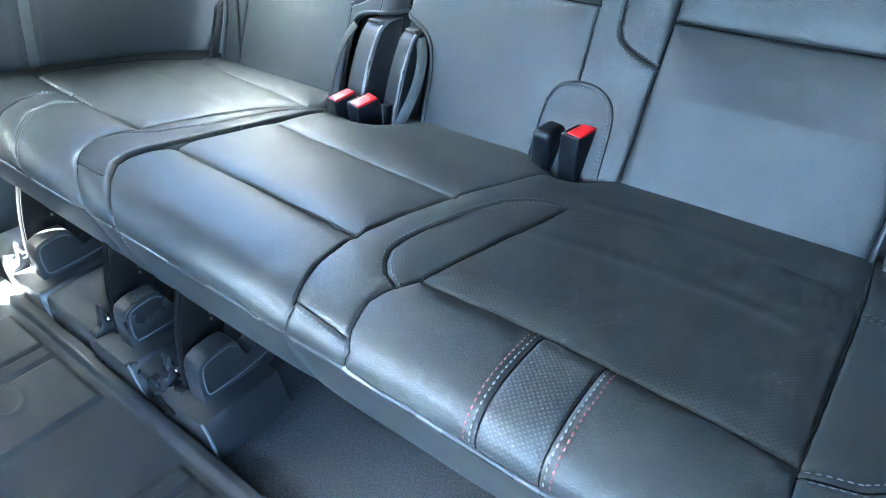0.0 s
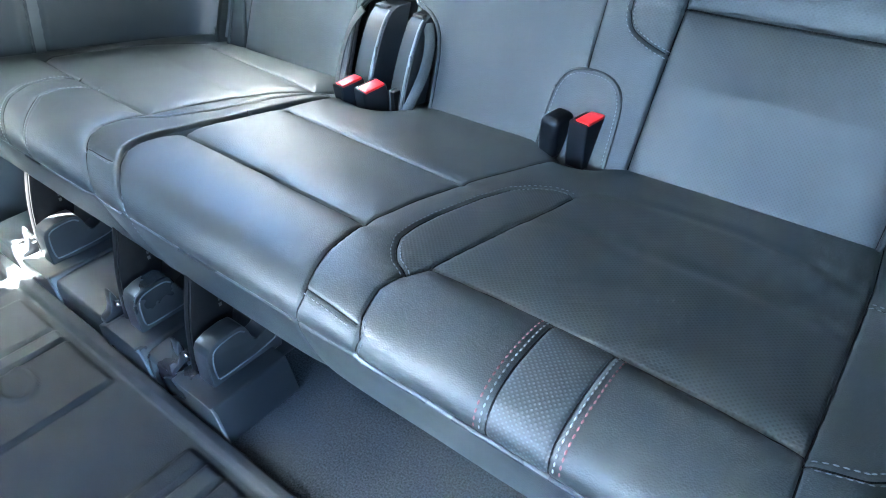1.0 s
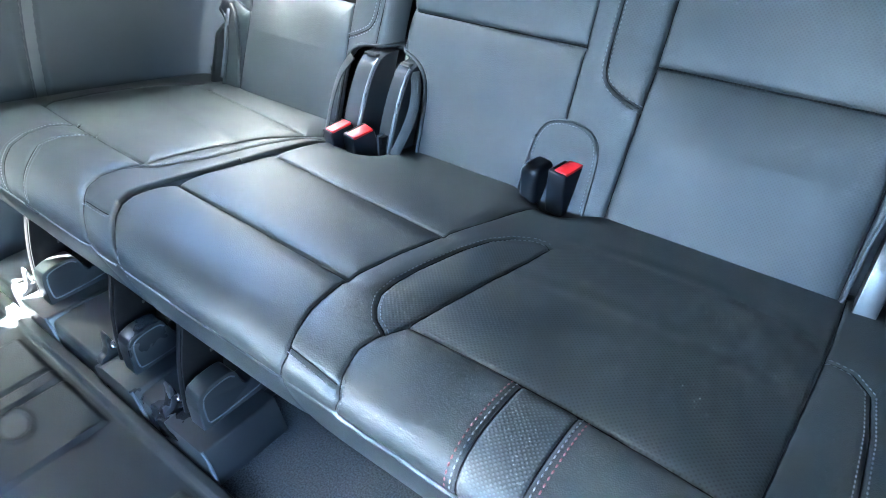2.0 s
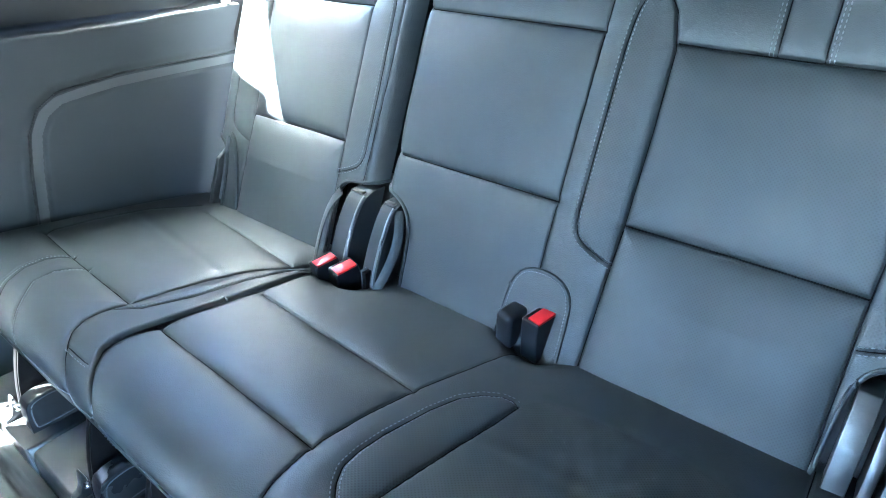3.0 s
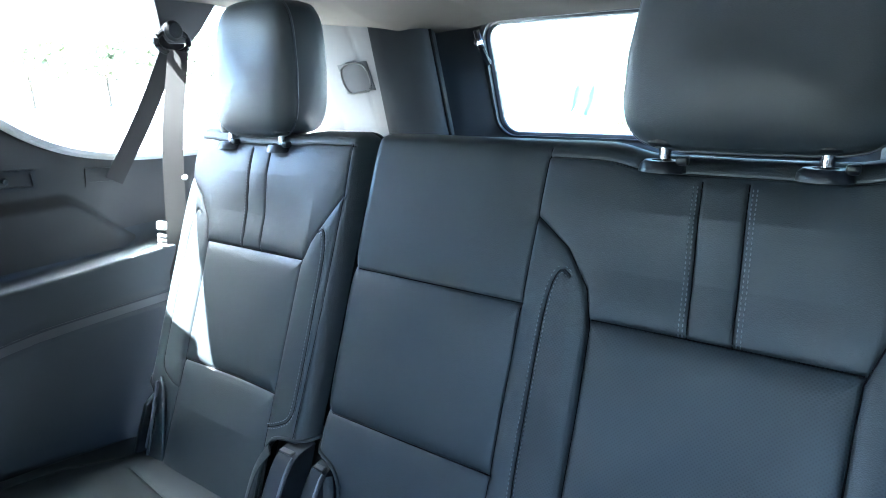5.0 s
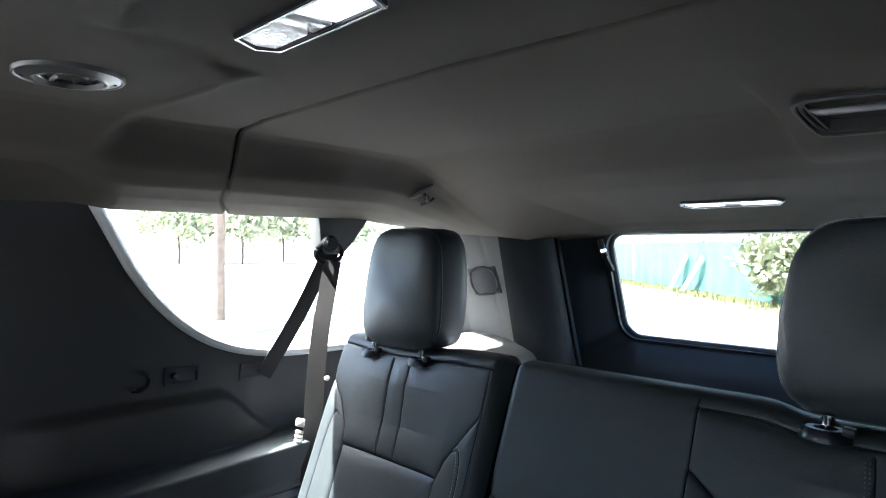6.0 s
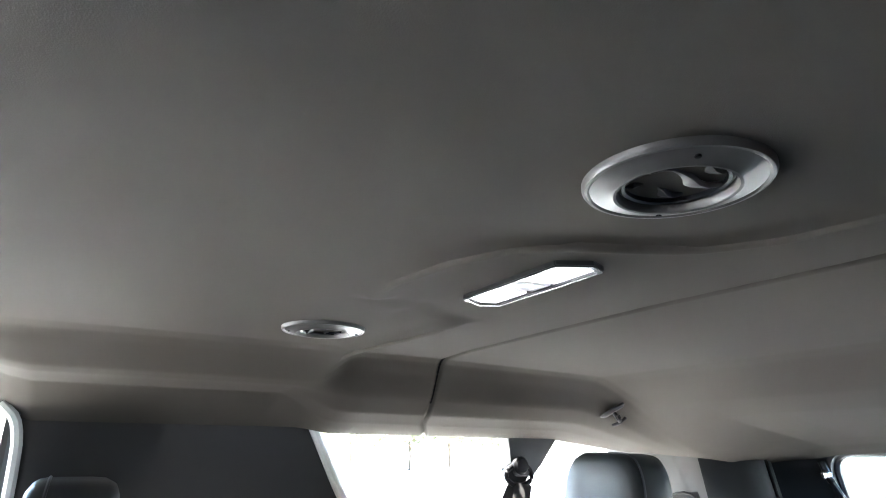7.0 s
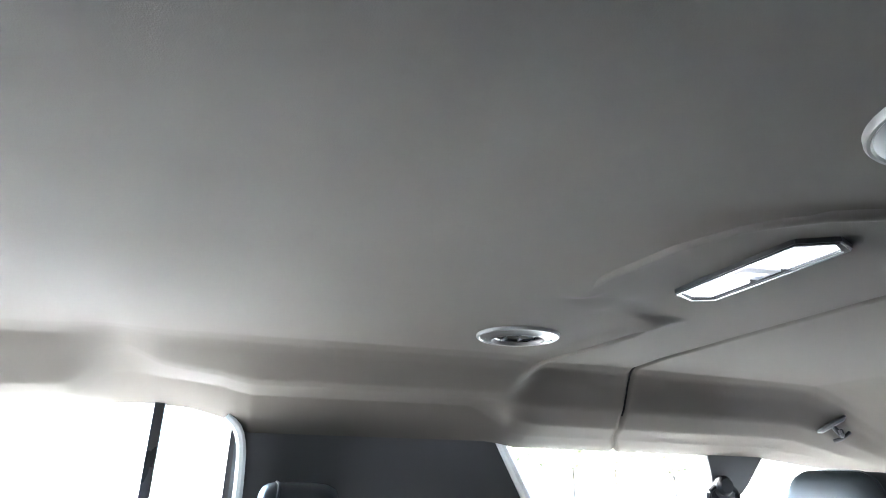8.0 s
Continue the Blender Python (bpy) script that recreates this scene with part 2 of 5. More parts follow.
def away(u, v, line):
    """How far the points (u, v) lie from a line of points."""
    best = np.full(u.shape, 9.0)
    pts = np.asarray(line, float)
    for (au, av), (bu, bv) in zip(pts[:-1], pts[1:]):
        du, dv = bu - au, bv - av
        k = np.clip(((u - au) * du + (v - av) * dv) / max(du * du + dv * dv, 1e-12), 0, 1)
        best = np.minimum(best, np.hypot(u - au - k * du, v - av - k * dv))
    return best


def inside(u, v, loop):
    """Whether the points (u, v) lie in a closed loop."""
    res = np.zeros(u.shape, bool)
    pts = np.asarray(loop, float)
    for (au, av), (bu, bv) in zip(pts, np.roll(pts, -1, 0)):
        cross = (av > v) != (bv > v)
        with np.errstate(divide="ignore", invalid="ignore"):
            res ^= cross & (u < (bu - au) * (v - av) / (bv - av) + au)
    return res


class Sheet:
    """A surface over a grid of (u, v) in metres, swelled by a height and cut into parts along the grid."""

    def __init__(self, us, vs, base, height, flip=False):
        self.us, self.vs, self.flip = us, vs, flip
        u, v = np.meshgrid(us, vs, indexing="ij")
        p = np.stack(base(u, v), -1)
        pu, pv = np.gradient(p, axis=0), np.gradient(p, axis=1)
        nrm = np.cross(pu, pv)
        nrm /= (np.linalg.norm(nrm, axis=-1, keepdims=True) + 1e-12) * (-1 if flip else 1)
        self.n = nrm
        self.p = p + nrm * height(u, v)[..., None]
        self.u, self.v = u, v

    def at(self, u, v, lift=0.0):
        i = np.clip(np.interp(u, self.us, np.arange(len(self.us))), 0, len(self.us) - 1.001)
        j = np.clip(np.interp(v, self.vs, np.arange(len(self.vs))), 0, len(self.vs) - 1.001)
        a, c = int(i), int(j)
        fa, fc = i - a, j - c
        mix = lambda g: (g[a, c] * (1 - fa) + g[a + 1, c] * fa) * (1 - fc) + (g[a, c + 1] * (1 - fa) + g[a + 1, c + 1] * fa) * fc
        return Vector(mix(self.p) + mix(self.n) * lift)

    def build(self, names, region, parent):
        """names: for each region number a (name, material, label)."""
        nu, nv = self.u.shape
        cu = (self.u[:-1, :-1] + self.u[1:, 1:]) / 2
        cv = (self.v[:-1, :-1] + self.v[1:, 1:]) / 2
        reg = region(cu, cv)
        ids = np.arange(nu * nv).reshape(nu, nv)
        quads = np.stack([ids[:-1, :-1], ids[1:, :-1], ids[1:, 1:], ids[:-1, 1:]], -1)
        if self.flip:
            quads = quads[..., ::-1]
        pts, uv = self.p.reshape(-1, 3), np.stack([self.u, self.v], -1).reshape(-1, 2)
        for k, (name, mat, label) in names.items():
            q = quads[reg == k]
            if not len(q):
                continue
            used, inv = np.unique(q, return_inverse=True)
            link_mesh(name, pts[used], inv.reshape(-1, 4).tolist(), mat, parent, label, uv=uv[used])


def stitches(sheet, line, step, length, width, mat, parent, lift=0.0006, shift=0.0):
    """Short threads along a line on a sheet, all in one mesh."""
    pts = np.asarray(line, float)
    seg = np.hypot(*np.diff(pts, axis=0).T)
    s = np.r_[0, np.cumsum(seg)]
    bm = bmesh.new()
    for d in np.arange(step / 2, s[-1] - step / 2, step):
        a = np.array([np.interp(d - length / 2, s, pts[:, k]) for k in (0, 1)])
        b = np.array([np.interp(d + length / 2, s, pts[:, k]) for k in (0, 1)])
        t = (b - a) / (np.linalg.norm(b - a) + 1e-9)
        side = np.array([-t[1], t[0]])
        ring = []
        for q, w in ((a, 0.3), ((a * 0.7 + b * 0.3), 1), ((a * 0.3 + b * 0.7), 1), (b, 0.3)):
            c = q + side * shift
            up = lift + (width * 0.45 if w == 1 else 0)
            ring.append((sheet.at(*(c + side * width * w / 2), lift), sheet.at(*c, up), sheet.at(*(c - side * width * w / 2), lift)))
        vs = [[bm.verts.new(p) for p in r] for r in ring]
        for r, q in zip(vs, vs[1:]):
            for k in (0, 1):
                bm.faces.new((r[k], r[k + 1], q[k + 1], q[k]))
    return part("stitching", bm, mat, parent)


def seam_height(lines, deep=0.0026, wide=0.0017, puff=0.0062, soft=0.013):
    """Sewn seams. A strong one draws the padding down on both sides, a weak one is a mere line; under 0.3 it is a fold without thread."""
    def height(u, v):
        h = np.zeros_like(u)
        full = np.ones_like(u)
        for line, strength in lines:
            a = away(u, v, line)
            if strength >= 0.3:
                h -= deep * (0.45 + 0.55 * strength) * np.exp(-((a / wide) ** 2))
                full = np.minimum(full, 1 - strength * np.exp(-a / soft))
            else:
                h -= puff * strength * np.exp(-((a / 0.012) ** 2))
        return h + puff * (full - 1)
    return height


def seams(sheet, lines, parent, least=0.3):
    """A black bar in each seam's groove, standing in for the crease's shade."""
    for line, strength in lines:
        if strength < least:
            continue
        pts = np.asarray(line, float)
        run = np.r_[0, np.cumsum(np.hypot(*np.diff(pts, axis=0).T))]
        t = np.linspace(0, run[-1], max(int(run[-1] / 0.006), 3))
        r = 0.0007 + 0.0005 * min(strength, 1.0)
        part("seam", tube([sheet.at(np.interp(d, run, pts[:, 0]), np.interp(d, run, pts[:, 1]), 0.0001) for d in t], r, 5), CREASE_SHADE, parent)


# ---------------------------------------------------------------- seat cushions
CUSHION = rounded([(0.545, 0.20), (0.535, 0.232), (0.50, 0.246), (0.40, 0.261), (0.30, 0.276), (0.20, 0.289), (0.10, 0.302), (0.06, 0.303), (0.030, 0.299),
                   (0.011, 0.288), (0.002, 0.270), (0.008, 0.245), (0.020, 0.205), (0.034, 0.172), (0.06, 0.160), (0.14, 0.157), (0.40, 0.155)], 3)
CS = np.r_[0, np.cumsum(np.hypot(*np.diff(CUSHION, axis=0).T))]
TOP_END = int(np.argmin(np.where(CUSHION[:, 1] > 0.28, CUSHION[:, 0], 9)))


def cv_of(y):
    """The way along the cushion's section at a depth y on its upper side."""
    k = slice(0, TOP_END + 1)
    return float(np.interp(-y, -CUSHION[k, 0], CS[k]))


def cz_of(z):
    """The same at a height z on its front."""
    k = slice(TOP_END, len(CS))
    return float(np.interp(-z, -CUSHION[k, 1], CS[k]))


def on_top(line):
    return [(x, cv_of(y)) for x, y in line]


def cushion_base(x0, x1, left=(0.028, 0.03), right=(0.028, 0.03), pull=None):
    """left, right: the width and depth of each rounded edge. pull: moves points sideways, to follow the joint between the cushions."""
    def base(u, v):
        y, z = np.interp(v, CS, CUSHION[:, 0]), np.interp(v, CS, CUSHION[:, 1])
        fall = np.clip(1 - (u - x0) / left[0], 0, 1) ** 2.2 * left[1] + np.clip(1 - (x1 - u) / right[0], 0, 1) ** 2.2 * right[1]
        edge = np.minimum(u - x0, x1 - u)
        x = pull(u, v) if pull else u
        return x, y + np.clip(1 - edge / 0.02, 0, 1) ** 2 * 0.004 * np.sign(0.25 - y), z - fall * np.sign(z - 0.222)
    return base


def grid(a, b, step):
    return np.linspace(a, b, max(int(round((b - a) / step)) + 1, 2))


STEP = 0.0018
FRONT = cz_of(0.264)
END = CS[-1] - 0.30

# the wide section: middle and near places
bench = thing("bench_seat", "black leather third-row bench seat with perforated panels", "car seat", "third-row seats")
X0, X1 = -0.2245, 0.655
FX0, FX1 = -0.715, -0.2260
GAP = on_top([(-0.224, 0.5), (-0.225, 0.26), (-0.229, 0.15), (-0.232, 0.10), (-0.230, 0.078), (-0.222, 0.058), (-0.200, 0.038), (-0.172, 0.020), (-0.150, 0.008)]) + [(-0.141, FRONT), (-0.136, cz_of(0.2)), (-0.136, 9.0)]


def gap_shift(v):
    return np.interp(v, [p[1] for p in GAP], [p[0] for p in GAP]) - X0


def bench_pull(u, v):
    return u + gap_shift(v) * np.clip((X0 + 0.12 - u) / 0.12, 0, 1)


def far_pull(u, v):
    return u + gap_shift(v) * np.clip((u - FX1 + 0.12) / 0.12, 0, 1)


def far_line(line):
    """Points of the far cushion, given by their true x, as coordinates on its sheet."""
    out = []
    for x, v in line:
        k = float(gap_shift(v)) / 0.12
        u = (x + k * (FX1 - 0.12)) / (1 + k)
        out.append((u if u > FX1 - 0.12 else x, v))
    return out
DIV = on_top([(0.162, 0.52), (0.158, 0.42), (0.129, 0.285), (0.118, 0.20), (0.114, 0.129), (0.124, 0.066), (0.143, 0.014)]) + [(0.140, cz_of(0.27)), (0.137, cz_of(0.235)), (0.14, cz_of(0.18))]
MID_F = on_top([(-0.224, 0.140), (-0.06, 0.136), (0.114, 0.129)])
MID_R = on_top([(-0.204, 0.301), (-0.04, 0.292), (0.129, 0.281)])
SECOND = on_top([(0.205, 0.087), (0.200, 0.055), (0.208, 0.022), (0.216, 0.009)]) + [(0.213, FRONT)]
ARC = on_top([(0.205, 0.086), (0.186, 0.095), (0.172, 0.110), (0.160, 0.130), (0.156, 0.160), (0.157, 0.195), (0.166, 0.265), (0.178, 0.310), (0.195, 0.336), (0.215, 0.351), (0.232, 0.353), (0.241, 0.348)])
PANEL_L = on_top([(0.241, 0.348), (0.237, 0.30), (0.231, 0.26), (0.222, 0.18), (0.215, 0.109)])
PANEL_F = on_top([(0.205, 0.087), (0.215, 0.109), (0.30, 0.113), (0.397, 0.112), (0.47, 0.108), (0.537, 0.102)])
FOLD = on_top([(0.231, 0.262), (0.30, 0.272), (0.37, 0.280), (0.44, 0.282), (0.545, 0.27)])
BACK_SEAM = on_top([(0.262, 0.385), (0.34, 0.398), (0.42, 0.402), (0.50, 0.388), (0.549, 0.36)])
RIGHT = on_top([(0.553, 0.50), (0.552, 0.383), (0.549, 0.311), (0.543, 0.191), (0.538, 0.10), (0.538, 0.05), (0.540, 0.012)]) + [(0.540, FRONT), (0.54, cz_of(0.2))]
PATCH_R = on_top([(0.551, 0.345), (0.575, 0.340), (0.592, 0.315), (0.597, 0.25), (0.597, 0.16), (0.590, 0.118), (0.575, 0.105), (0.538, 0.092)])
LOWER_N = [(0.14, FRONT + 0.004), (0.213, FRONT), (0.34, FRONT + 0.003), (0.655, FRONT + 0.003)]
BOLSTER_F = on_top([(0.140, 0.021), (0.172, 0.019), (0.207, 0.016)])
LOWER_M = [(-0.222, FRONT + 0.002), (0.14, FRONT + 0.002)]
ST_A, ST_B = 0.343, 0.398
STRAP_L = on_top([(ST_A, 0.112), (ST_A, 0.05), (ST_A + 0.002, 0.012)]) + [(ST_A + 0.004, FRONT)]
STRAP_R = on_top([(ST_B, 0.112), (ST_B, 0.05), (ST_B, 0.012)]) + [(ST_B + 0.002, FRONT)]
BENCH_LINES = [(DIV, 0.42), (BOLSTER_F, 0.40), (MID_F, 1.1), (MID_R, 0.8), (SECOND, 0.36), (ARC, 0.42), (PANEL_L, 0.6), (PANEL_F, 0.85), (RIGHT, 0.5), (PATCH_R, 0.4), (LOWER_N, 0.5),
               (LOWER_M, 0.4), (STRAP_L, 0.32), (STRAP_R, 0.32), (FOLD, 0.25), (BACK_SEAM, 0.29)]
PANEL_LOOP = PANEL_F[1:] + on_top([(0.543, 0.191), (0.549, 0.311), (0.552, 0.383), (0.50, 0.388), (0.42, 0.402), (0.262, 0.385), (0.241, 0.348), (0.231, 0.26), (0.222, 0.18)])
ARC_LOOP = ARC + PANEL_L[1:]
DIV_A = np.array(DIV)


def bench_region(u, v):
    r = np.full(u.shape, 2)
    left = u < np.interp(v, DIV_A[:, 1], DIV_A[:, 0])
    r[left & (v < MID_R[1][1])] = 3
    r[left & (v >= MID_R[1][1]) & (v < MID_F[1][1])] = 4
    r[left & (v >= MID_F[1][1])] = 5
    r[~left & (u > 0.21) & (v > PANEL_F[2][1])] = 6
    r[(u > ST_A) & (u < ST_B) & (v > PANEL_F[2][1]) & (v < FRONT)] = 7
    r[inside(u, v, PANEL_LOOP)] = 0
    r[inside(u, v, ARC_LOOP)] = 1
    r[u > np.interp(v, [p[1] for p in RIGHT], [p[0] for p in RIGHT])] = 8
    r[v > FRONT + 0.003] = 9
    return r


def bench_height(u, v):
    h = seam_height(BENCH_LINES)(u, v)
    # the cushion gives way round the buckles
    for bx, by, w in ((0.182, 0.50, 0.045), (-0.172, 0.46, 0.055)):
        h -= 0.03 * np.exp(-(((u - bx) / w) ** 2 + ((v - cv_of(by)) / 0.05) ** 2) * 1.2)
    # small creases in the hide
    h += 0.0003 * np.sin(38 * u + 9 * v) * np.sin(61 * v - 11 * u)
    return h


bench_sheet = Sheet(grid(X0, X1, STEP), grid(0, END, STEP), cushion_base(X0, X1, left=(0.016, 0.012), pull=bench_pull), bench_height, True)
bench_sheet.build({0: ("cushion_panel", SEAT_PERFORATED, "perforated black leather"), 1: ("cushion_inset", SEAT_PERFORATED, "perforated leather inset"), 2: ("cushion_bolster", LEATHER, ""),
                   3: ("cushion_rear_panel", LEATHER, ""), 4: ("cushion_panel", LEATHER, ""), 5: ("cushion_front_roll", LEATHER, ""), 6: ("cushion_front_roll", LEATHER, ""),
                   7: ("cushion_strap", WEAVE, "embossed leather strap with red and white stitching"), 8: ("cushion_bolster", LEATHER, ""), 9: ("cushion_skirt", LEATHER, "")},
                  bench_region, bench)
seams(bench_sheet, [p for p in BENCH_LINES if p[0] not in (LOWER_N, LOWER_M)], bench)
for line in (STRAP_L, STRAP_R):
    sign = 1 if line is STRAP_L else -1
    stitches(bench_sheet, line, 0.0062, 0.0040, 0.0015, THREAD, bench, shift=0.0045 * sign)
    stitches(bench_sheet, line, 0.0062, 0.0040, 0.0017, RED_THREAD, bench, shift=0.0095 * sign)
for line, sh in ((ARC, -0.005), (ARC, 0.004), (PATCH_R, 0.005), (PATCH_R, -0.004), (SECOND[-3:], -0.005), (BOLSTER_F, 0.005)):
    stitches(bench_sheet, line, 0.0062, 0.0042, 0.0015, CUSHION_THREAD, bench, shift=sh)
part("piping", tube([bench_sheet.at(x, v, 0.0022) for x, v in rounded([(x, v) for x, v in zip(np.linspace(0.213, 0.655, 40), np.interp(np.linspace(0.213, 0.655, 40), [0.213, 0.34, 0.655], [FRONT, FRONT + 0.003, FRONT + 0.003]))], 0)], 0.0027, 8), PIPING, bench)
part("piping", tube([bench_sheet.at(x, FRONT + 0.002, 0.0015) for x in np.linspace(-0.21, 0.138, 36)], 0.0014, 6), PIPING, bench)

# the narrow section: the far place
single = thing("single_seat", "black leather third-row single seat with stitched straps", "car seat", "third-row seats")
F_DIV = far_line(on_top([(-0.255, 0.50), (-0.258, 0.405), (-0.290, 0.34), (-0.303, 0.293), (-0.312, 0.20), (-0.312, 0.146), (-0.316, 0.109), (-0.314, 0.083), (-0.298, 0.056), (-0.265, 0.032), (-0.235, 0.012)]) + [(-0.218, FRONT), (-0.214, cz_of(0.2))])
F_BAND = far_line(on_top([(-0.275, 0.038), (-0.243, 0.037), (-0.212, 0.037)]))
F_RIDGE = far_line(on_top([(-0.243, 0.42), (-0.262, 0.32), (-0.268, 0.22), (-0.284, 0.150), (-0.309, 0.118)]))
F_F = on_top([(-0.317, 0.146), (-0.45, 0.152), (-0.532, 0.156), (-0.655, 0.165)])
F_FOLD = on_top([(-0.640, 0.330), (-0.303, 0.293)])
F_R = on_top([(-0.575, 0.438), (-0.266, 0.403)])
F_L = on_top([(-0.655, 0.165), (-0.665, 0.25), (-0.66, 0.36), (-0.62, 0.45)])
F_LOW = [(FX0, FRONT + 0.004), (FX1, FRONT + 0.004)]
F_ST = [on_top([(-0.522, 0.160), (-0.537, 0.119), (-0.528, 0.083), (-0.505, 0.050), (-0.470, 0.022), (-0.445, 0.008)]) + [(-0.425, FRONT)],
        on_top([(-0.464, 0.158), (-0.485, 0.110), (-0.473, 0.073), (-0.440, 0.046), (-0.410, 0.022), (-0.388, 0.008)]) + [(-0.368, FRONT)]]
FAR_LINES = [(F_DIV, 0.9), (F_F, 1.3), (F_R, 0.8), (F_L, 0.5), (F_LOW, 0.4), (F_FOLD, 0.25), (F_RIDGE, 0.4), (F_BAND, 0.4)] + [(s, 0.35) for s in F_ST]
F_LOOP = F_F + F_L + on_top([(-0.60, 0.44), (-0.266, 0.403), (-0.290, 0.34), (-0.303, 0.293), (-0.316, 0.20)])


def far_region(u, v):
    r = np.full(u.shape, 1)
    r[inside(u, v, F_LOOP)] = 0
    fa, fb = (np.interp(v, [p[1] for p in s], [p[0] for p in s]) for s in F_ST)
    r[(v > F_F[1][1]) & (u < -0.30)] = 2
    r[(v > F_F[1][1]) & (v < FRONT) & (u > fa) & (u < fb)] = 3
    r[u > np.interp(v, [p[1] for p in F_DIV], [p[0] for p in F_DIV])] = 1
    r[v > FRONT + 0.003] = 4
    return r


def far_height(u, v):
    h = seam_height(FAR_LINES)(u, v)
    h -= 0.035 * np.exp(-(((u + 0.20) / 0.05) ** 2 + ((v - cv_of(0.46)) / 0.05) ** 2))
    return h + 0.0003 * np.sin(41 * u + 7 * v) * np.sin(53 * v - 9 * u)


far_sheet = Sheet(grid(FX0, FX1, STEP), grid(0, END, STEP), cushion_base(FX0, FX1, right=(0.008, 0.006), pull=far_pull), far_height, True)
far_sheet.build({0: ("cushion_panel", LEATHER, ""), 1: ("cushion_bolster", LEATHER, ""), 2: ("cushion_front_roll", LEATHER, ""),
                 3: ("cushion_strap", LEATHER, "plain leather strap"), 4: ("cushion_skirt", LEATHER, "")}, far_region, single)
seams(far_sheet, [p for p in FAR_LINES if p[0] is not F_LOW], single)
for k, s in enumerate(F_ST):
    stitches(far_sheet, s, 0.0055, 0.0038, 0.0014, THREAD, single, shift=0.004 * (1 if k == 0 else -1))
    stitches(far_sheet, s, 0.0055, 0.0038, 0.0014, CUSHION_THREAD, single, shift=0.009 * (1 if k == 0 else -1))
stitches(far_sheet, F_BAND, 0.0062, 0.0042, 0.0015, CUSHION_THREAD, single, shift=0.005)
stitches(bench_sheet, [(X0 + 0.018, cv_of(0.012)), (X0 + 0.014, FRONT), (X0 + 0.014, FRONT + 0.05)], 0.0062, 0.0042, 0.0016, CUSHION_THREAD, bench)
stitches(far_sheet, F_RIDGE, 0.0062, 0.0042, 0.0015, CUSHION_THREAD, single, shift=0.004)
part("piping", tube([far_sheet.at(x, FRONT + 0.004, 0.0015) for x in np.linspace(FX0 + 0.01, FX1 - 0.01, 40)], 0.0014, 6), PIPING, single)


# ---------------------------------------------------------------- backrests
SLOPE = 0.386


def back_y(z):
    return 0.562 + (z - 0.45) * SLOPE


TOPZ = 0.872
BACK = rounded([(back_y(0.20), 0.20), (back_y(0.40), 0.40), (back_y(0.60), 0.60), (back_y(0.80), 0.80), (back_y(TOPZ - 0.012), TOPZ - 0.012), (back_y(TOPZ) + 0.012, TOPZ + 0.004),
                (back_y(TOPZ) + 0.06, TOPZ + 0.002), (back_y(TOPZ) + 0.078, TOPZ - 0.014), (back_y(0.80) + 0.088, 0.80), (back_y(0.40) + 0.09, 0.40), (back_y(0.2) + 0.09, 0.2)], 3)
BS = np.r_[0, np.cumsum(np.hypot(*np.diff(BACK, axis=0).T))]
BTOP = int(np.argmax(BACK[:, 1]))


def bv_of(z):
    return float(np.interp(z, BACK[: BTOP + 1, 1], BS[: BTOP + 1]))


def on_back(line):
    return [(x, bv_of(z)) for x, z in line]


def back_base(x0, x1, dip=()):
    """dip: (centre, half width, depth) of the hollows in the top edge below the headrests."""
    def base(u, v):
        y, z = np.interp(v, BS, BACK[:, 0]), np.interp(v, BS, BACK[:, 1])
        edge = np.minimum(u - x0, x1 - u)
        fall = np.clip(1 - edge / 0.03, 0, 1) ** 2.2
        mid_y = 0.562 + (z - 0.45) * SLOPE + 0.045
        y = y + (mid_y - y) * fall * 0.75
        for c, w, deep in dip:
            low = 1 / (1 + np.exp((np.abs(u - c) - w) / 0.012))
            z = z - deep * low * np.clip((z - 0.78) / 0.09, 0, 1)
        return u, y, z - fall * 0.014 * np.clip((z - 0.70) / 0.17, 0, 1)
    return base


def bolster(u, v, spans, low, high):
    """A hollow for the back between raised sides."""
    h = np.zeros_like(u)
    for a, b in spans:
        mid, half = (a + b) / 2, (b - a) / 2
        s = np.clip(1 - ((u - mid) / half) ** 2, 0, 1)
        h -= 0.012 * s * np.clip((v - low) / 0.08, 0, 1) * np.clip((high - v) / 0.08, 0, 1)
    return h


def panel_lines(xl, xr, sl, sr, edge_l, edge_r):
    """Seams of one place: lower and upper cross seams, side seams with their arcs, and the straps."""
    left = on_back([(xl - 0.006, 0.24), (xl - 0.003, 0.348), (xl, 0.438), (xl, 0.56), (xl - 0.002, 0.655), (xl - 0.014, 0.70), (xl - 0.048, 0.745), (edge_l, 0.779)])
    right = on_back([(xr + 0.004, 0.24), (xr + 0.002, 0.348), (xr, 0.438), (xr + 0.002, 0.60), (xr + 0.004, 0.655), (xr + 0.018, 0.695), (xr + 0.046, 0.738), (edge_r, 0.779)])
    low, high = on_back([(xl, 0.441), (xr, 0.441)]), on_back([(xl - 0.002, 0.664), (xr + 0.004, 0.664)])
    sa, sb = on_back([(sl + 0.006, 0.664), (sl - 0.003, 0.848)]), on_back([(sr + 0.004, 0.664), (sr - 0.004, 0.848)])
    return left, right, low, high, sa, sb


def inset_loop(x_in, x_out):
    """The perforated field in a side bolster, between x_in at the seam and x_out."""
    d = x_out - x_in
    return [tuple(p) for p in rounded(on_back([(x_in, 0.388), (x_in + 0.45 * d, 0.396), (x_out - 0.06 * d, 0.412), (x_out, 0.45), (x_out, 0.60), (x_out - 0.02 * d, 0.685), (x_in + 0.80 * d, 0.722), (x_in + 0.55 * d, 0.712)]), 2)]


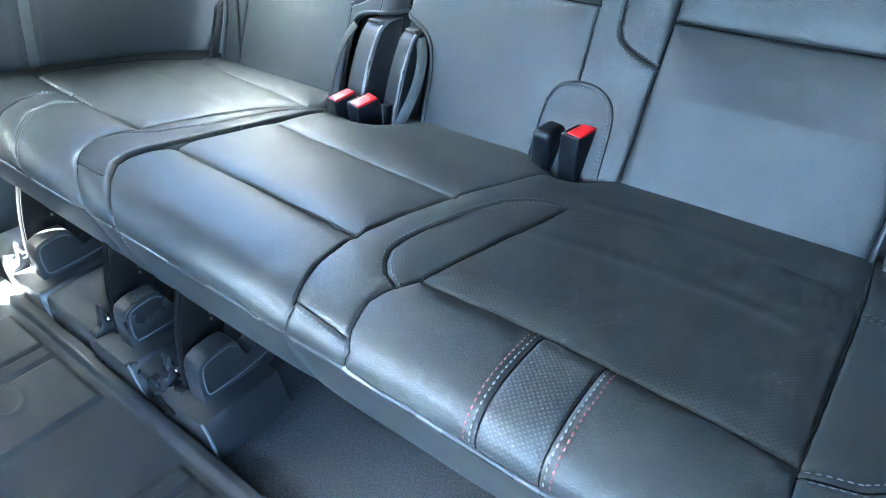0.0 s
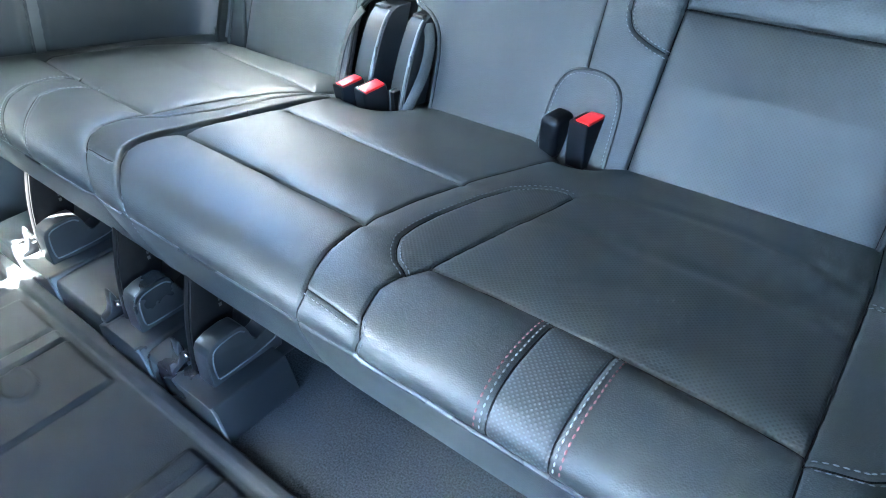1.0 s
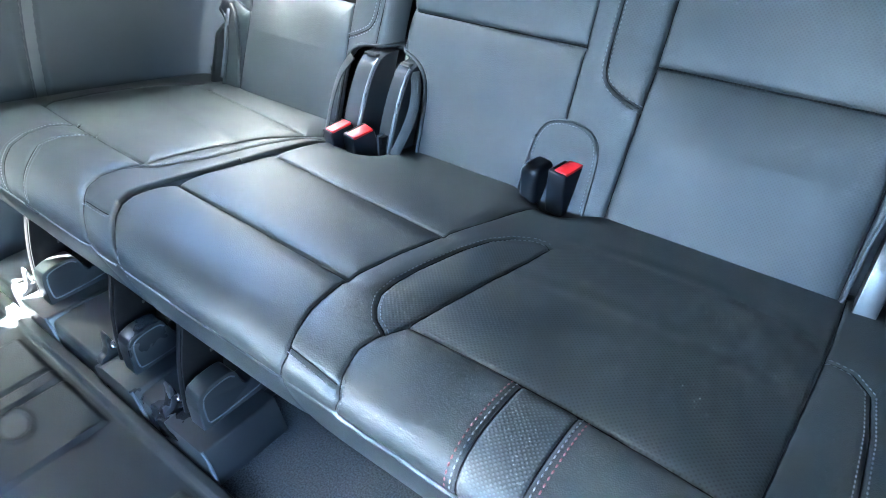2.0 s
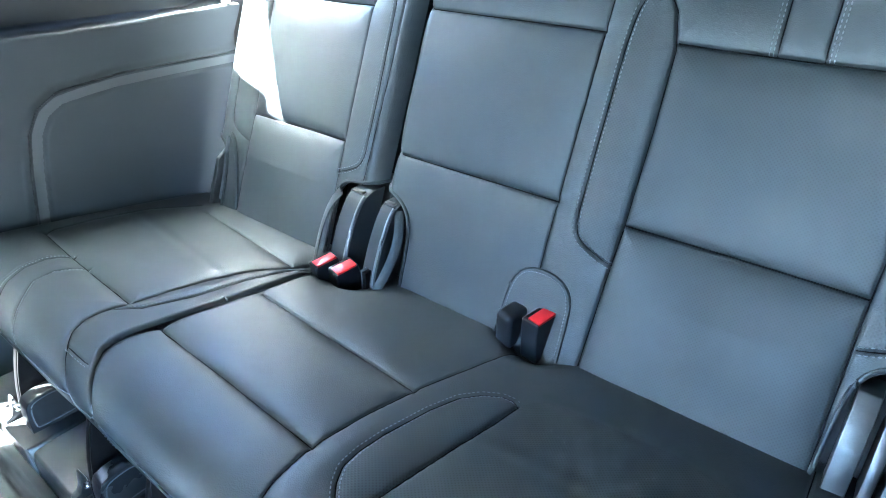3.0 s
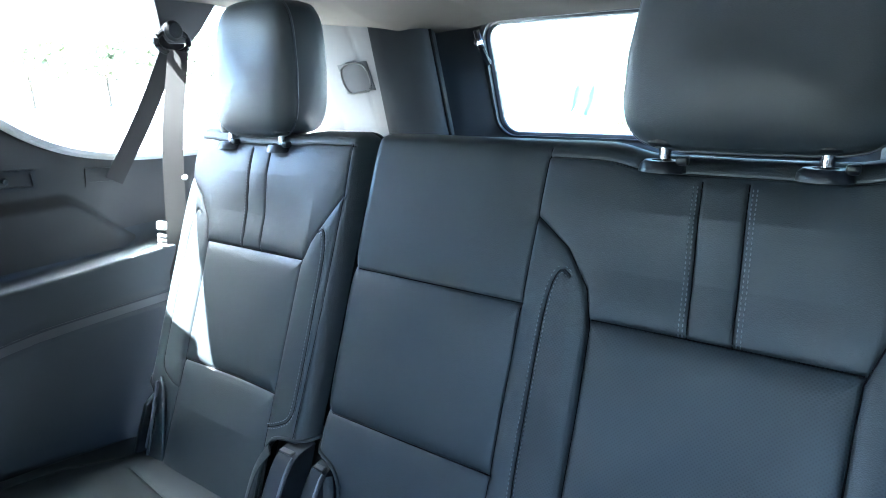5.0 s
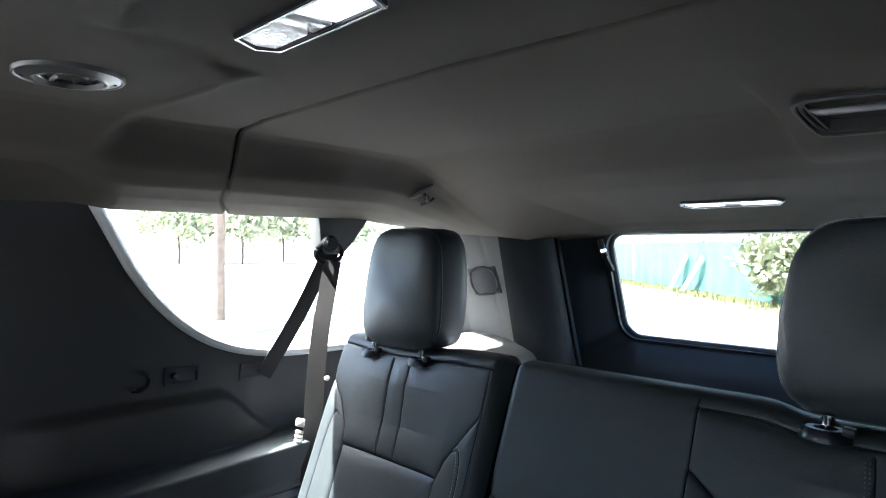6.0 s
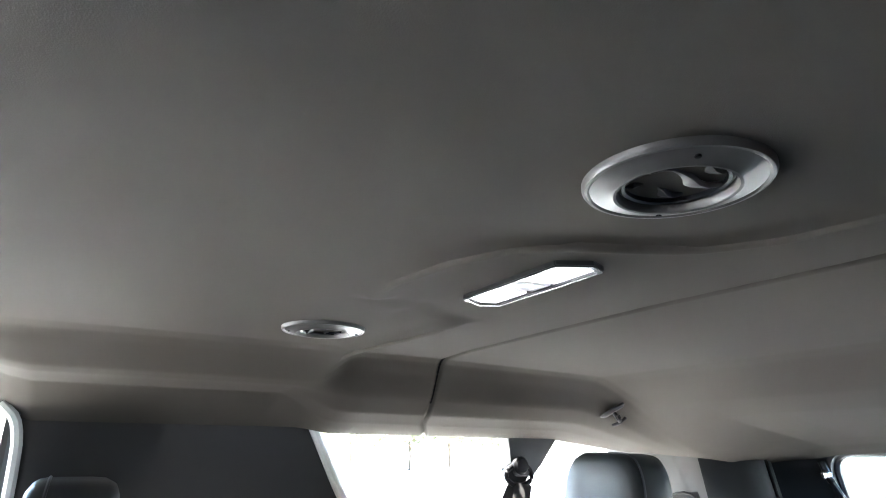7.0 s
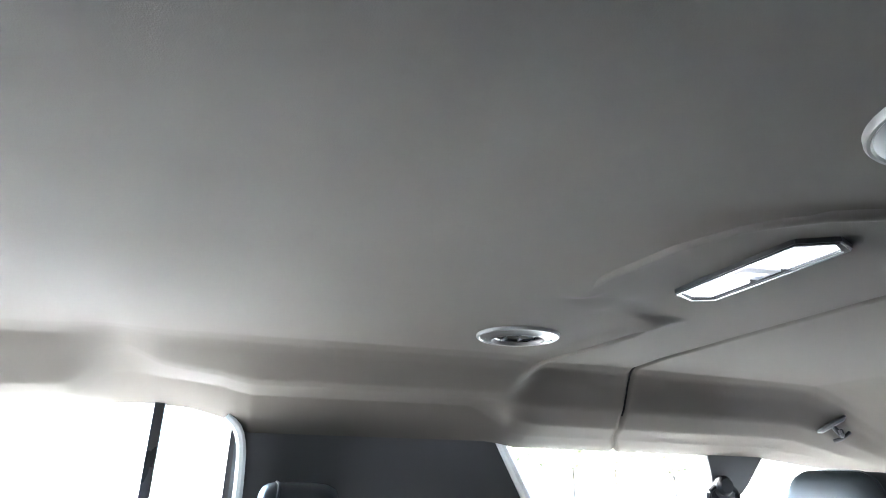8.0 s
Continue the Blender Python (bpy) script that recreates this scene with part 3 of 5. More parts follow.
NL, NR = 0.257, 0.541
n_left, n_right, n_low, n_high, n_sa, n_sb = panel_lines(NL, NR, 0.363, 0.415, 0.160, 0.635)
m_left = on_back([(0.157, 0.354), (0.156, 0.444), (0.157, 0.66), (0.160, 0.868)])
m_low, m_high = on_back([(-0.16, 0.447), (0.156, 0.446)]), on_back([(-0.16, 0.669), (0.157, 0.667)])
n_inset = inset_loop(0.255, 0.190)
n_inset_r = inset_loop(0.545, 0.612)
top_seam = on_back([(0.16, 0.857), (0.655, 0.857)])
f_top = on_back([(-0.64, 0.857), (-0.20, 0.857)])
B_LINES = [(n_left, 0.75), (n_right, 0.75), (n_low, 1.0), (n_high, 1.0), (n_sa, 0.36), (n_sb, 0.36), (m_left, 0.40), (m_low, 0.9), (m_high, 0.8), (n_inset, 0.4), (n_inset_r, 0.4), (top_seam, 0.6)]
BX0, BX1 = -0.168, 0.655


def bench_back_height(u, v):
    h = seam_height(B_LINES)(u, v)
    return h + bolster(u, v, ((NL - 0.01, NR + 0.01),), bv_of(0.36), bv_of(0.80)) + 0.0003 * np.sin(33 * u + 9 * v) * np.sin(47 * v - 13 * u)


def place_region(u, v, r, left, right, sa, sb, inset, inset_r):
    la, ra = np.array(left), np.array(right)
    within = (u > np.interp(v, la[:, 1], la[:, 0])) & (u < np.interp(v, ra[:, 1], ra[:, 0])) & (v < la[-1, 1])
    upper = (v >= la[-1, 1]) & (u > la[-1, 0]) & (u < ra[-1, 0]) & (v < BS[BTOP])
    z1, z2 = bv_of(0.441), bv_of(0.664)
    r[within & (v < z1)] = 0
    r[within & (v >= z1) & (v < z2)] = 1
    r[(within & (v >= z2)) | upper] = 2
    s0 = np.interp(v, [sa[0][1], sa[1][1]], [sa[0][0], sa[1][0]])
    s1 = np.interp(v, [sb[0][1], sb[1][1]], [sb[0][0], sb[1][0]])
    r[(u > s0) & (u < s1) & (v > z2) & (v < bv_of(0.862))] = 3
    for k, loop in ((4, inset), (10, inset_r)):
        r[inside(u, v, loop)] = k


def bench_back_region(u, v):
    r = np.full(u.shape, 5)
    place_region(u, v, r, n_left, n_right, n_sa, n_sb, n_inset, n_inset_r)
    mid = u < np.interp(v, [p[1] for p in m_left], [p[0] for p in m_left])
    r[mid & (v < m_low[0][1])] = 6
    r[mid & (v >= m_low[0][1]) & (v < m_high[0][1])] = 7
    r[mid & (v >= m_high[0][1])] = 8
    r[v > BS[BTOP] + 0.006] = 9
    r[inside(u, v, OPEN_MID) | inside(u, v, OPEN_NEAR)] = 99
    return r


OPEN_MID = on_back([(-0.20, 0.10), (-0.20, 0.392), (-0.150, 0.388), (-0.118, 0.378), (-0.098, 0.360), (-0.088, 0.33), (-0.084, 0.29), (-0.080, 0.20), (-0.078, 0.10)])
OPEN_NEAR = on_back([(0.550, 0.10), (0.547, 0.24), (0.550, 0.33), (0.558, 0.365), (0.578, 0.383), (0.62, 0.388), (0.70, 0.388), (0.70, 0.10)])
OPEN_FAR = on_back([(-0.16, 0.10), (-0.16, 0.388), (-0.235, 0.384), (-0.262, 0.374), (-0.275, 0.345), (-0.278, 0.29), (-0.276, 0.20), (-0.275, 0.10)])
OPEN_SIDE = on_back([(-0.70, 0.10), (-0.70, 0.385), (-0.635, 0.382), (-0.606, 0.36), (-0.597, 0.32), (-0.596, 0.10)])
BACK_NAMES = {0: ("backrest_lower_panel", PERFORATED, ""), 1: ("backrest_panel", PERFORATED, "perforated black leather"), 2: ("backrest_upper_panel", LEATHER, ""),
              3: ("backrest_strap", LEATHER, "leather strap edged with stitching"), 4: ("backrest_inset", PERFORATED, "perforated leather inset"), 10: ("backrest_inset", PERFORATED, "perforated leather inset"), 5: ("backrest_bolster", LEATHER, ""),
              6: ("backrest_lower_panel", LEATHER, ""), 7: ("backrest_panel", LEATHER, ""), 8: ("backrest_upper_panel", LEATHER, ""), 9: ("backrest_shell", BACK_CARPET, "charcoal fabric back")}
BACK_V = np.r_[grid(0, BS[BTOP] + 0.05, STEP), grid(BS[BTOP] + 0.06, BS[-1], 0.02)]
bench_back = Sheet(grid(BX0, BX1, STEP), BACK_V, back_base(BX0, BX1, ((0.402, 0.135, 0.014),)), bench_back_height)
bench_back.build(BACK_NAMES, bench_back_region, bench)
seams(bench_back, B_LINES, bench)
for line, sign in ((n_sa, 1), (n_sb, -1)):
    stitches(bench_back, line, 0.0062, 0.0040, 0.0015, SEAM_THREAD, bench, shift=0.0045 * sign)
    stitches(bench_back, line, 0.0062, 0.0040, 0.0015, SEAM_THREAD, bench, shift=0.009 * sign)
for line, sh in ((n_inset, 0.005), (n_inset, -0.004), (n_inset_r, 0.005), (n_inset_r, -0.004)):
    stitches(bench_back, line, 0.0062, 0.0042, 0.0015, SEAM_THREAD, bench, shift=sh)

FL, FR = -0.545, -0.281
f_left, f_right, f_low, f_high, f_sa, f_sb = panel_lines(FL, FR, -0.460, -0.408, -0.640, -0.205)
f_side = on_back([(-0.215, 0.38), (-0.205, 0.60), (-0.204, 0.78), (-0.207, 0.86)])
f_inset = inset_loop(-0.282, -0.222)
f_inset_l = inset_loop(-0.548, -0.61)
F_LINES = [(f_left, 0.7), (f_right, 0.75), (f_low, 1.0), (f_high, 1.0), (f_sa, 0.4), (f_sb, 0.4), (f_side, 0.5), (f_inset, 0.4), (f_inset_l, 0.35), (f_top, 0.6)]
FBX0, FBX1 = -0.658, -0.178


def single_back_height(u, v):
    return seam_height(F_LINES)(u, v) + bolster(u, v, ((FL - 0.01, FR + 0.01),), bv_of(0.36), bv_of(0.80)) + 0.0003 * np.sin(39 * u + 8 * v) * np.sin(43 * v - 12 * u)


def single_back_region(u, v):
    r = np.full(u.shape, 5)
    place_region(u, v, r, f_left, f_right, f_sa, f_sb, f_inset, f_inset_l)
    r[v > BS[BTOP] + 0.006] = 9
    r[inside(u, v, OPEN_FAR) | inside(u, v, OPEN_SIDE)] = 99
    return r


single_names = dict(BACK_NAMES)
single_names[0], single_names[1] = ("backrest_lower_panel", LEATHER, ""), ("backrest_panel", LEATHER, "")
single_back = Sheet(grid(FBX0, FBX1, STEP), BACK_V, back_base(FBX0, FBX1, ((-0.455, 0.12, 0.007),)), single_back_height)
single_back.build(single_names, single_back_region, single)
seams(single_back, F_LINES, single)
for line, sign in ((f_sa, 1), (f_sb, -1)):
    stitches(single_back, line, 0.0062, 0.0040, 0.0015, SEAM_THREAD, single, shift=0.0045 * sign)
for line, sh in ((f_inset, 0.005), (f_inset, -0.004)):
    stitches(single_back, line, 0.0062, 0.0042, 0.0015, SEAM_THREAD, single, shift=sh)


# ---------------------------------------------------------------- headrests
def headrest(parent, cx, width, y, z0, z1, posts):
    """A padded block with a welt round its front, on two chrome posts."""
    def block():
        n = 44
        rows = []
        for i in range(n):
            t = 2 * math.pi * i / n
            c, s = math.cos(t), math.sin(t)
            e = 0.36
            h = math.copysign(abs(s) ** e, s)
            px = cx + width / 2 * math.copysign(abs(c) ** e, c) * (1.0 - 0.20 * max((h + 0.5) / 1.5, 0) ** 2.0 - 0.05 * max(-s, 0))
            pz = (z0 + z1) / 2 + (z1 - z0) / 2 * math.copysign(abs(s) ** e, s)
            rows.append((px, pz))
        return rows

    ring = block()
    mid = Vector((cx, y, (z0 + z1) / 2))
    layers = [(0.30, -0.064), (0.62, -0.062), (0.84, -0.058), (0.93, -0.053), (0.975, -0.046), (1.0, -0.036), (0.988, -0.0335), (1.0, -0.031), (1.0, 0.02), (0.985, 0.038), (0.93, 0.048), (0.8, 0.053), (0.5, 0.055)]
    bm = bmesh.new()
    rows = []
    for k, d in layers:
        rows.append([bm.verts.new((cx + (px - cx) * k, y + d + (pz - mid.z) * 0.10, mid.z + (pz - mid.z) * k)) for px, pz in ring])
    for r, s in zip(rows, rows[1:]):
        for i in range(len(r)):
            bm.faces.new((r[i], r[(i + 1) % len(r)], s[(i + 1) % len(r)], s[i]))
    for r in (rows[0], rows[-1]):
        c = bm.verts.new(sum((v.co for v in r), Vector()) / len(r) + Vector((0, -0.001 if r is rows[0] else 0.001, 0)))
        for i in range(len(r)):
            bm.faces.new((r[i], r[(i + 1) % len(r)], c))
    head = part("headrest", bm, LEATHER, parent, "black leather headrest", angle=60)
    part("welt", tube([(px, y - 0.0335 + (pz - mid.z) * 0.10, pz) for px, pz in ring + ring[:1]], 0.0022, 6), PIPING, head)
    for px in posts:
        foot = Vector((px, y - 0.056, z0 - 0.004))
        part("post", tube([foot + Vector((0, 0.010, -0.016)), foot + Vector((0, 0.012, 0.040))], 0.0075, 14), CHROME, head, "chrome post")
        part("boot", lathe([(0.009, 0.0), (0.015, 0.0), (0.018, 0.004), (0.018, 0.016), (0.010, 0.024)], Matrix.Translation(foot + Vector((0, 0.008, 0.010))) @ Matrix.Diagonal((1.3, 1, 1, 1)), 24), GLOSS_PLASTIC, head, "black plastic boot under the pad")
        part("sleeve", lathe([(0.0085, 0.002), (0.010, 0.006), (0.016, 0.006), (0.020, 0.001), (0.021, -0.008), (0.0085, -0.008), (0.0085, 0.002)], Matrix.Translation(foot + Vector((0, 0.002, -0.013))) @ Matrix.Diagonal((1.35, 1, 1, 1)), 28), GLOSS_PLASTIC, head, "black post sleeve")
        part("lock_button", box(foot + Vector((0.018, -0.010, -0.012)), foot + Vector((0.032, 0.004, -0.001)), 0.003), GLOSS_PLASTIC, head)
    return head


headrest(bench, 0.402, 0.300, 0.778, 0.870, 1.108, (0.310, 0.482))
headrest(single, -0.459, 0.228, 0.774, 0.863, 1.110, (-0.538, -0.390))
part("tilt_button", lathe([(0.0, 0.005), (0.008, 0.004), (0.011, 0.002), (0.013, 0.003), (0.016, 0.002), (0.017, -0.004)], pose(-0.357, 0.778, 0.905, 0, 90, 0), 20), GLOSS_PLASTIC, single)

# ---------------------------------------------------------------- hinge covers, belt buckles, legs
def hinge_cover(parent, x0, x1, top=0.378, low=0.225, out=0.0):
    """A tall arched cover where backrest and cushion meet."""
    y = back_y
    line = rounded([(y(low) + 0.03, low), (y(low) - 0.030 - out, low), (y(low + 0.06) - 0.036 - out, low + 0.06), (y(top - 0.03) - 0.030 - out, top - 0.03), (y(top) - 0.014, top), (y(top) + 0.03, top)], 2)
    cover = part("hinge_cover", prism([tuple(p) for p in line], x0, x1, 0.006, segments=4), HINGE_PLASTIC, parent, "black plastic hinge cover")
    rib = [(x1 - 0.0055, p[0] - 0.0005, p[1]) for p in line if low + 0.01 < p[1] < top - 0.004 and p[0] < y(p[1]) + 0.005]
    # A paler bar along the cover's edge paints its highlight.
    part("rib_highlight", tube(rib, 0.0032, 8), RIB_PLASTIC, cover, "rounded edge painted paler for its highlight")
    return cover


hinge_cover(single, -0.224, -0.183, 0.377)
hinge_cover(bench, -0.146, -0.114, 0.374, out=-0.004)
for par, sheet, loop, half in ((bench, bench_back, OPEN_MID[1:-1], 1), (bench, bench_back, OPEN_NEAR[:-1], 1), (single, single_back, OPEN_FAR[1:-1], 1), (single, single_back, OPEN_SIDE[1:], 1)):
    loop = [(min(max(x, sheet.us[0]), sheet.us[-1]), v) for x, v in rounded(loop, 2)]
    part("opening_welt", tube([sheet.at(x, v, 0.0005) for x, v in loop], 0.0034, 8), LEATHER, par, "folded leather edge")
    part("opening_welt", tube([sheet.at(x, v, -0.007) + Vector((0, 0.001, 0)) for x, v in loop], 0.0030, 8), LEATHER, par)
for par, x0, x1 in ((bench, -0.168, -0.075), (bench, 0.535, 0.655), (single, -0.285, -0.178), (single, -0.658, -0.59)):
    back = prism([(back_y(0.20) + 0.045, 0.20), (back_y(0.39) + 0.045, 0.39), (back_y(0.39) + 0.055, 0.39), (back_y(0.20) + 0.055, 0.20)], x0, x1, 0)
    part("hinge_pocket", back, DARK_TRIM, par)
for par, x0, x1, z1, off in ((single, -0.219, -0.192, 0.3775, 0.019), (bench, -0.141, -0.121, 0.3745, 0.017)):
    part("cap", box((x0, back_y(z1) - off, z1 - 0.003), (x1, back_y(z1) - off + 0.010, z1 + 0.0012), 0.001), VENT_RING, par, "pale end cap")
# folded leather flaps beside the covers
for par, x, way in ((single, -0.262, -1), (bench, -0.100, 1)):
    pts = rounded([(x - 0.012 * way, back_y(0.365) - 0.010, 0.365), (x + 0.004 * way, back_y(0.34) - 0.016, 0.340), (x + 0.008 * way, back_y(0.30) - 0.022, 0.300), (x - 0.002 * way, back_y(0.25) - 0.034, 0.250), (x - 0.010 * way, back_y(0.22) - 0.04, 0.215)], 2)
    part("pocket_flap", tube(pts, 0, 8, flat=(0.012 if way < 0 else 0.008, 0.0022, (0.5 * way, -0.8, 0.2))), LEATHER, par, "folded leather flap")
part("slot", box((-0.134, back_y(0.25) - 0.037, 0.238), (-0.126, back_y(0.25) - 0.022, 0.272), 0.001), STEEL, bench)
part("slot_edge", box((-0.138, back_y(0.25) - 0.0365, 0.236), (-0.135, back_y(0.25) - 0.022, 0.274), 0.0008), RIB_PLASTIC, bench)
# bare steel brackets at the open end of the bench
for x0, x1, off in ((0.560, 0.584, 0.016), (0.592, 0.604, 0.028), (0.611, 0.619, 0.022), (0.626, 0.655, 0.030)):
    line = [(back_y(0.20) - off, 0.20), (back_y(0.30) - off - 0.004, 0.30), (back_y(0.355) - off + 0.010, 0.355), (back_y(0.355) + 0.03, 0.355), (back_y(0.20) + 0.03, 0.20)]
    part("hinge_bracket", prism(line, x0, x1, 0.0025), BARE_STEEL, bench, "bare grey steel bracket")
part("bracket_edge", tube(rounded([(-0.608, 0.535, 0.385), (-0.607, 0.522, 0.350), (-0.606, 0.512, 0.315), (-0.611, 0.492, 0.255)], 2), 0.0042, 8), RIB_PLASTIC, single, "shiny bracket edge")
part("pocket_flap", tube(rounded([(-0.603, 0.540, 0.392), (-0.580, 0.530, 0.378), (-0.566, 0.515, 0.335), (-0.556, 0.500, 0.285), (-0.552, 0.490, 0.255)], 2), 0.0045, 8), LEATHER, single, "folded leather edge")
part("hinge_bracket", prism([(back_y(0.22) - 0.012, 0.22), (back_y(0.34) - 0.012, 0.34), (back_y(0.36) + 0.01, 0.36), (back_y(0.22) + 0.03, 0.22)], -0.628, -0.616, 0.003), BARE_STEEL, single, "bare grey steel bracket")


def buckle(name, m, tall, red=True, label="", round_off=0.0035):
    t = thing(name, label, "seat belt buckle", "seat belt buckles")
    w, d, tall = 0.0220, 0.0155, tall * 1.1
    body = prism([(-w * 1.04, 0), (w * 1.04, 0), (w * 1.06, tall * 0.7), (w * 0.98, tall), (-w * 0.98, tall), (-w * 1.06, tall * 0.7)], -d, d, round_off, axis="y", segments=4)
    body.transform(m)
    part("housing", body, GLOSS_PLASTIC, t)
    if red:
        b = prism([(-w * 0.86, tall - 0.004), (w * 0.86, tall - 0.004), (w * 0.84, tall + 0.0022), (-w * 0.84, tall + 0.0022)], -d * 0.98, d * 0.42, 0.0014, axis="y")
        b.transform(m)
        part("release_button", b, RED, t, "red release button")
        slot = box((-w * 0.7, d * 0.5, tall - 0.002), (w * 0.7, d * 0.78, tall + 0.0006), 0.0003)
        slot.transform(m)
        part("slot", slot, STEEL, t)
    stalk = prism([(-0.010, -0.07), (0.010, -0.07), (0.011, 0.006), (-0.011, 0.006)], -0.006, 0.006, 0.002, axis="y")
    stalk.transform(m)
    part("stalk", stalk, STEEL, t)
    return t


buckle("belt_buckle", pose(0.184, 0.494, 0.232, 0, -3, 80), 0.063, label="black belt buckle with red button beside the backrest")
buckle("belt_buckle", pose(0.139, 0.490, 0.236, 2, -3, 82), 0.056, False, "plain black belt anchor latch beside a red-buttoned buckle", 0.009)
buckle("belt_buckle", pose(-0.166, 0.446, 0.215, 4, -10, 76), 0.060, label="black belt buckle with red button between the seats")
buckle("belt_buckle", pose(-0.200, 0.438, 0.215, -4, -10, 76), 0.060, label="black belt buckle with red button between the seats")
pts = [(0.112, 0.24), (0.115, 0.30), (0.120, 0.330), (0.133, 0.347), (0.156, 0.353), (0.186, 0.352), (0.206, 0.342), (0.217, 0.325), (0.220, 0.30), (0.221, 0.24)]
line = rounded([(x, bv_of(z)) for x, z in pts], 2)
pocket = tube([bench_back.at(x, v, 0.001) for x, v in line], 0.0022, 6)
part("pocket_welt", pocket, LEATHER, bench)
stitches(bench_back, line, 0.0055, 0.0038, 0.0014, SEAM_THREAD, bench, shift=-0.005)


def seat_leg(parent, x, y=0.0):
    """A curved steel leg plate with a turned front edge, and the plastic cover at its foot."""
    side = rounded([(y + 0.034, 0.21), (y + 0.014, 0.145), (y + 0.005, 0.095), (y + 0.001, 0.052)], 2)
    plate_line = [tuple(p) for p in side] + [(y + 0.02, 0.045), (y + 0.058, 0.070), (y + 0.066, 0.10), (y + 0.076, 0.132), (y + 0.095, 0.21)]
    part("leg", prism(plate_line, x - 0.003, x + 0.003, 0.0012), STEEL, parent, "black steel leg")
    front = [(x - 0.0045, a, c) for a, c in side]
    part("leg_flange", tube(front, 0, 8, flat=(0.0045, 0.0025, (0, -0.8, 0.3))), STEEL, parent)
    part("bolt", lathe([(0, 0.004), (0.005, 0.004), (0.006, 0.002), (0.006, -0.002)], pose(x - 0.010, y - 0.001, 0.078, 80, 0, 0), 10), CHROME, parent)
    part("cross_tube", tube([(x - 0.02, y + 0.085, 0.115), (x + 0.05, y + 0.085, 0.115)], 0.012, 12), STEEL, parent)
    for k in range(3):
        part("mark", box((x + 0.003, y + 0.052 + 0.001 * k, 0.128 + 0.009 * k), (x + 0.0036, y + 0.056, 0.133 + 0.009 * k), 0), VENT_RING, parent)


for parent, x in ((bench, -0.085), (single, -0.245), (single, -0.495)):
    seat_leg(parent, x)


# ---------------------------------------------------------------- floor, seat track covers and mat
floor = thing("floor", "dark charcoal carpeted vehicle floor", "floor", kind="structure")
part("carpet", box((-0.86, -2.4, -0.06), (0.86, 1.72, 0.0), 0), CARPET, floor, "dark speckled carpet")
track = thing("seat_track_cover", "black plastic seat track cover on the carpet", "track cover")
for x0, x1 in ((-0.66, -0.456), (-0.455, -0.206), (-0.205, -0.06)):
    part("track_strip", prism(rounded([(-0.024, 0.0), (-0.022, 0.036), (-0.015, 0.047), (0.10, 0.049), (0.13, 0.035), (0.14, 0.0)], 1).tolist(), x0, x1, 0.002), BLACK_PLASTIC, track)


def foot_cover(x, y=0.0):
    """The rounded cover over a leg's foot: a stepped block beside the leg, and its plinth."""
    t = thing("leg_foot_cover", "black plastic foot cover beside a seat leg", "foot cover", "leg foot covers")
    outline = rounded([(y - 0.004, 0.045), (y - 0.003, 0.100), (y + 0.006, 0.116), (y + 0.050, 0.120), (y + 0.058, 0.110), (y + 0.064, 0.086), (y + 0.072, 0.082), (y + 0.100, 0.098), (y + 0.106, 0.090), (y + 0.104, 0.045)], 1)
    part("cover", prism(outline.tolist(), x + 0.014, x + 0.044, 0.0065, segments=4), BLACK_PLASTIC, t)
    # Pale beads paint the highlights along the cover's and plinth's bevels.
    bead = rounded([(y + 0.054, 0.106), (y + 0.046, 0.1135), (y + 0.012, 0.1105), (y + 0.004, 0.100), (y + 0.003, 0.064), (y + 0.010, 0.0585), (y + 0.090, 0.062), (y + 0.101, 0.070), (y + 0.100, 0.090)], 2)
    part("bead_highlight", tube([(x + 0.0425, a, c) for a, c in bead], 0.0021, 8), RIB_PLASTIC, t, "pale bead painting the bevel's highlight")
    part("bead_highlight", tube([(x + 0.0665, y - 0.0255, 0.0525), (x + 0.073, y - 0.0255, 0.045), (x + 0.086, y - 0.0255, 0.002)], 0.0022, 8), RIB_PLASTIC, t)
    part("lip", prism(rounded([(y - 0.022, 0.045), (y - 0.021, 0.055), (y - 0.008, 0.060), (y - 0.004, 0.09), (y + 0.001, 0.094), (y + 0.008, 0.045)], 1).tolist(), x - 0.036, x - 0.021, 0.003), BLACK_PLASTIC, t)
    part("plinth", prism(rounded([(x - 0.04, 0.0), (x - 0.038, 0.052), (x + 0.066, 0.054), (x + 0.072, 0.050), (x + 0.088, 0.0)], 1).tolist(), y - 0.0275, y + 0.088, 0.004, axis="y"), BLACK_PLASTIC, t)
    return t


for fx in (-0.085, -0.245, -0.495):
    foot_cover(fx)

mat = thing("floor_mat", "black rubber floor mat with raised rim and ribs", "floor mat")


def mat_base(u, v):
    return u, v, np.full(u.shape, 0.004)


BLOCKS = ((-0.60, -0.52), (-0.48, -0.372), (-0.366, -0.338), (-0.330, -0.206)) + tuple((-0.028 + 0.036 * k, 0.002 + 0.036 * k) for k in range(14))


def mat_height(u, v):
    h = np.zeros_like(u)
    for a, b in BLOCKS:
        h += 0.005 * smooth(a - 0.002, a + 0.002, u) * smooth(b + 0.002, b - 0.002, u) * smooth(-0.058, -0.064, v)
    out = -0.026 + 0.010 * smooth(-0.268, -0.278, u)
    h += 0.014 * smooth(out, out - 0.004, v) * smooth(-0.048, -0.042, v)
    h += 0.003 * np.exp(-((np.hypot((u + 0.30) / 1.6, v + 0.145) - 0.022) / 0.003) ** 2)
    return h


Sheet(grid(-0.68, 0.70, 0.004), grid(-0.75, -0.028, 0.003), mat_base, mat_height).build({0: ("mat_sheet", RUBBER, "")}, lambda u, v: np.zeros(u.shape, int), mat)

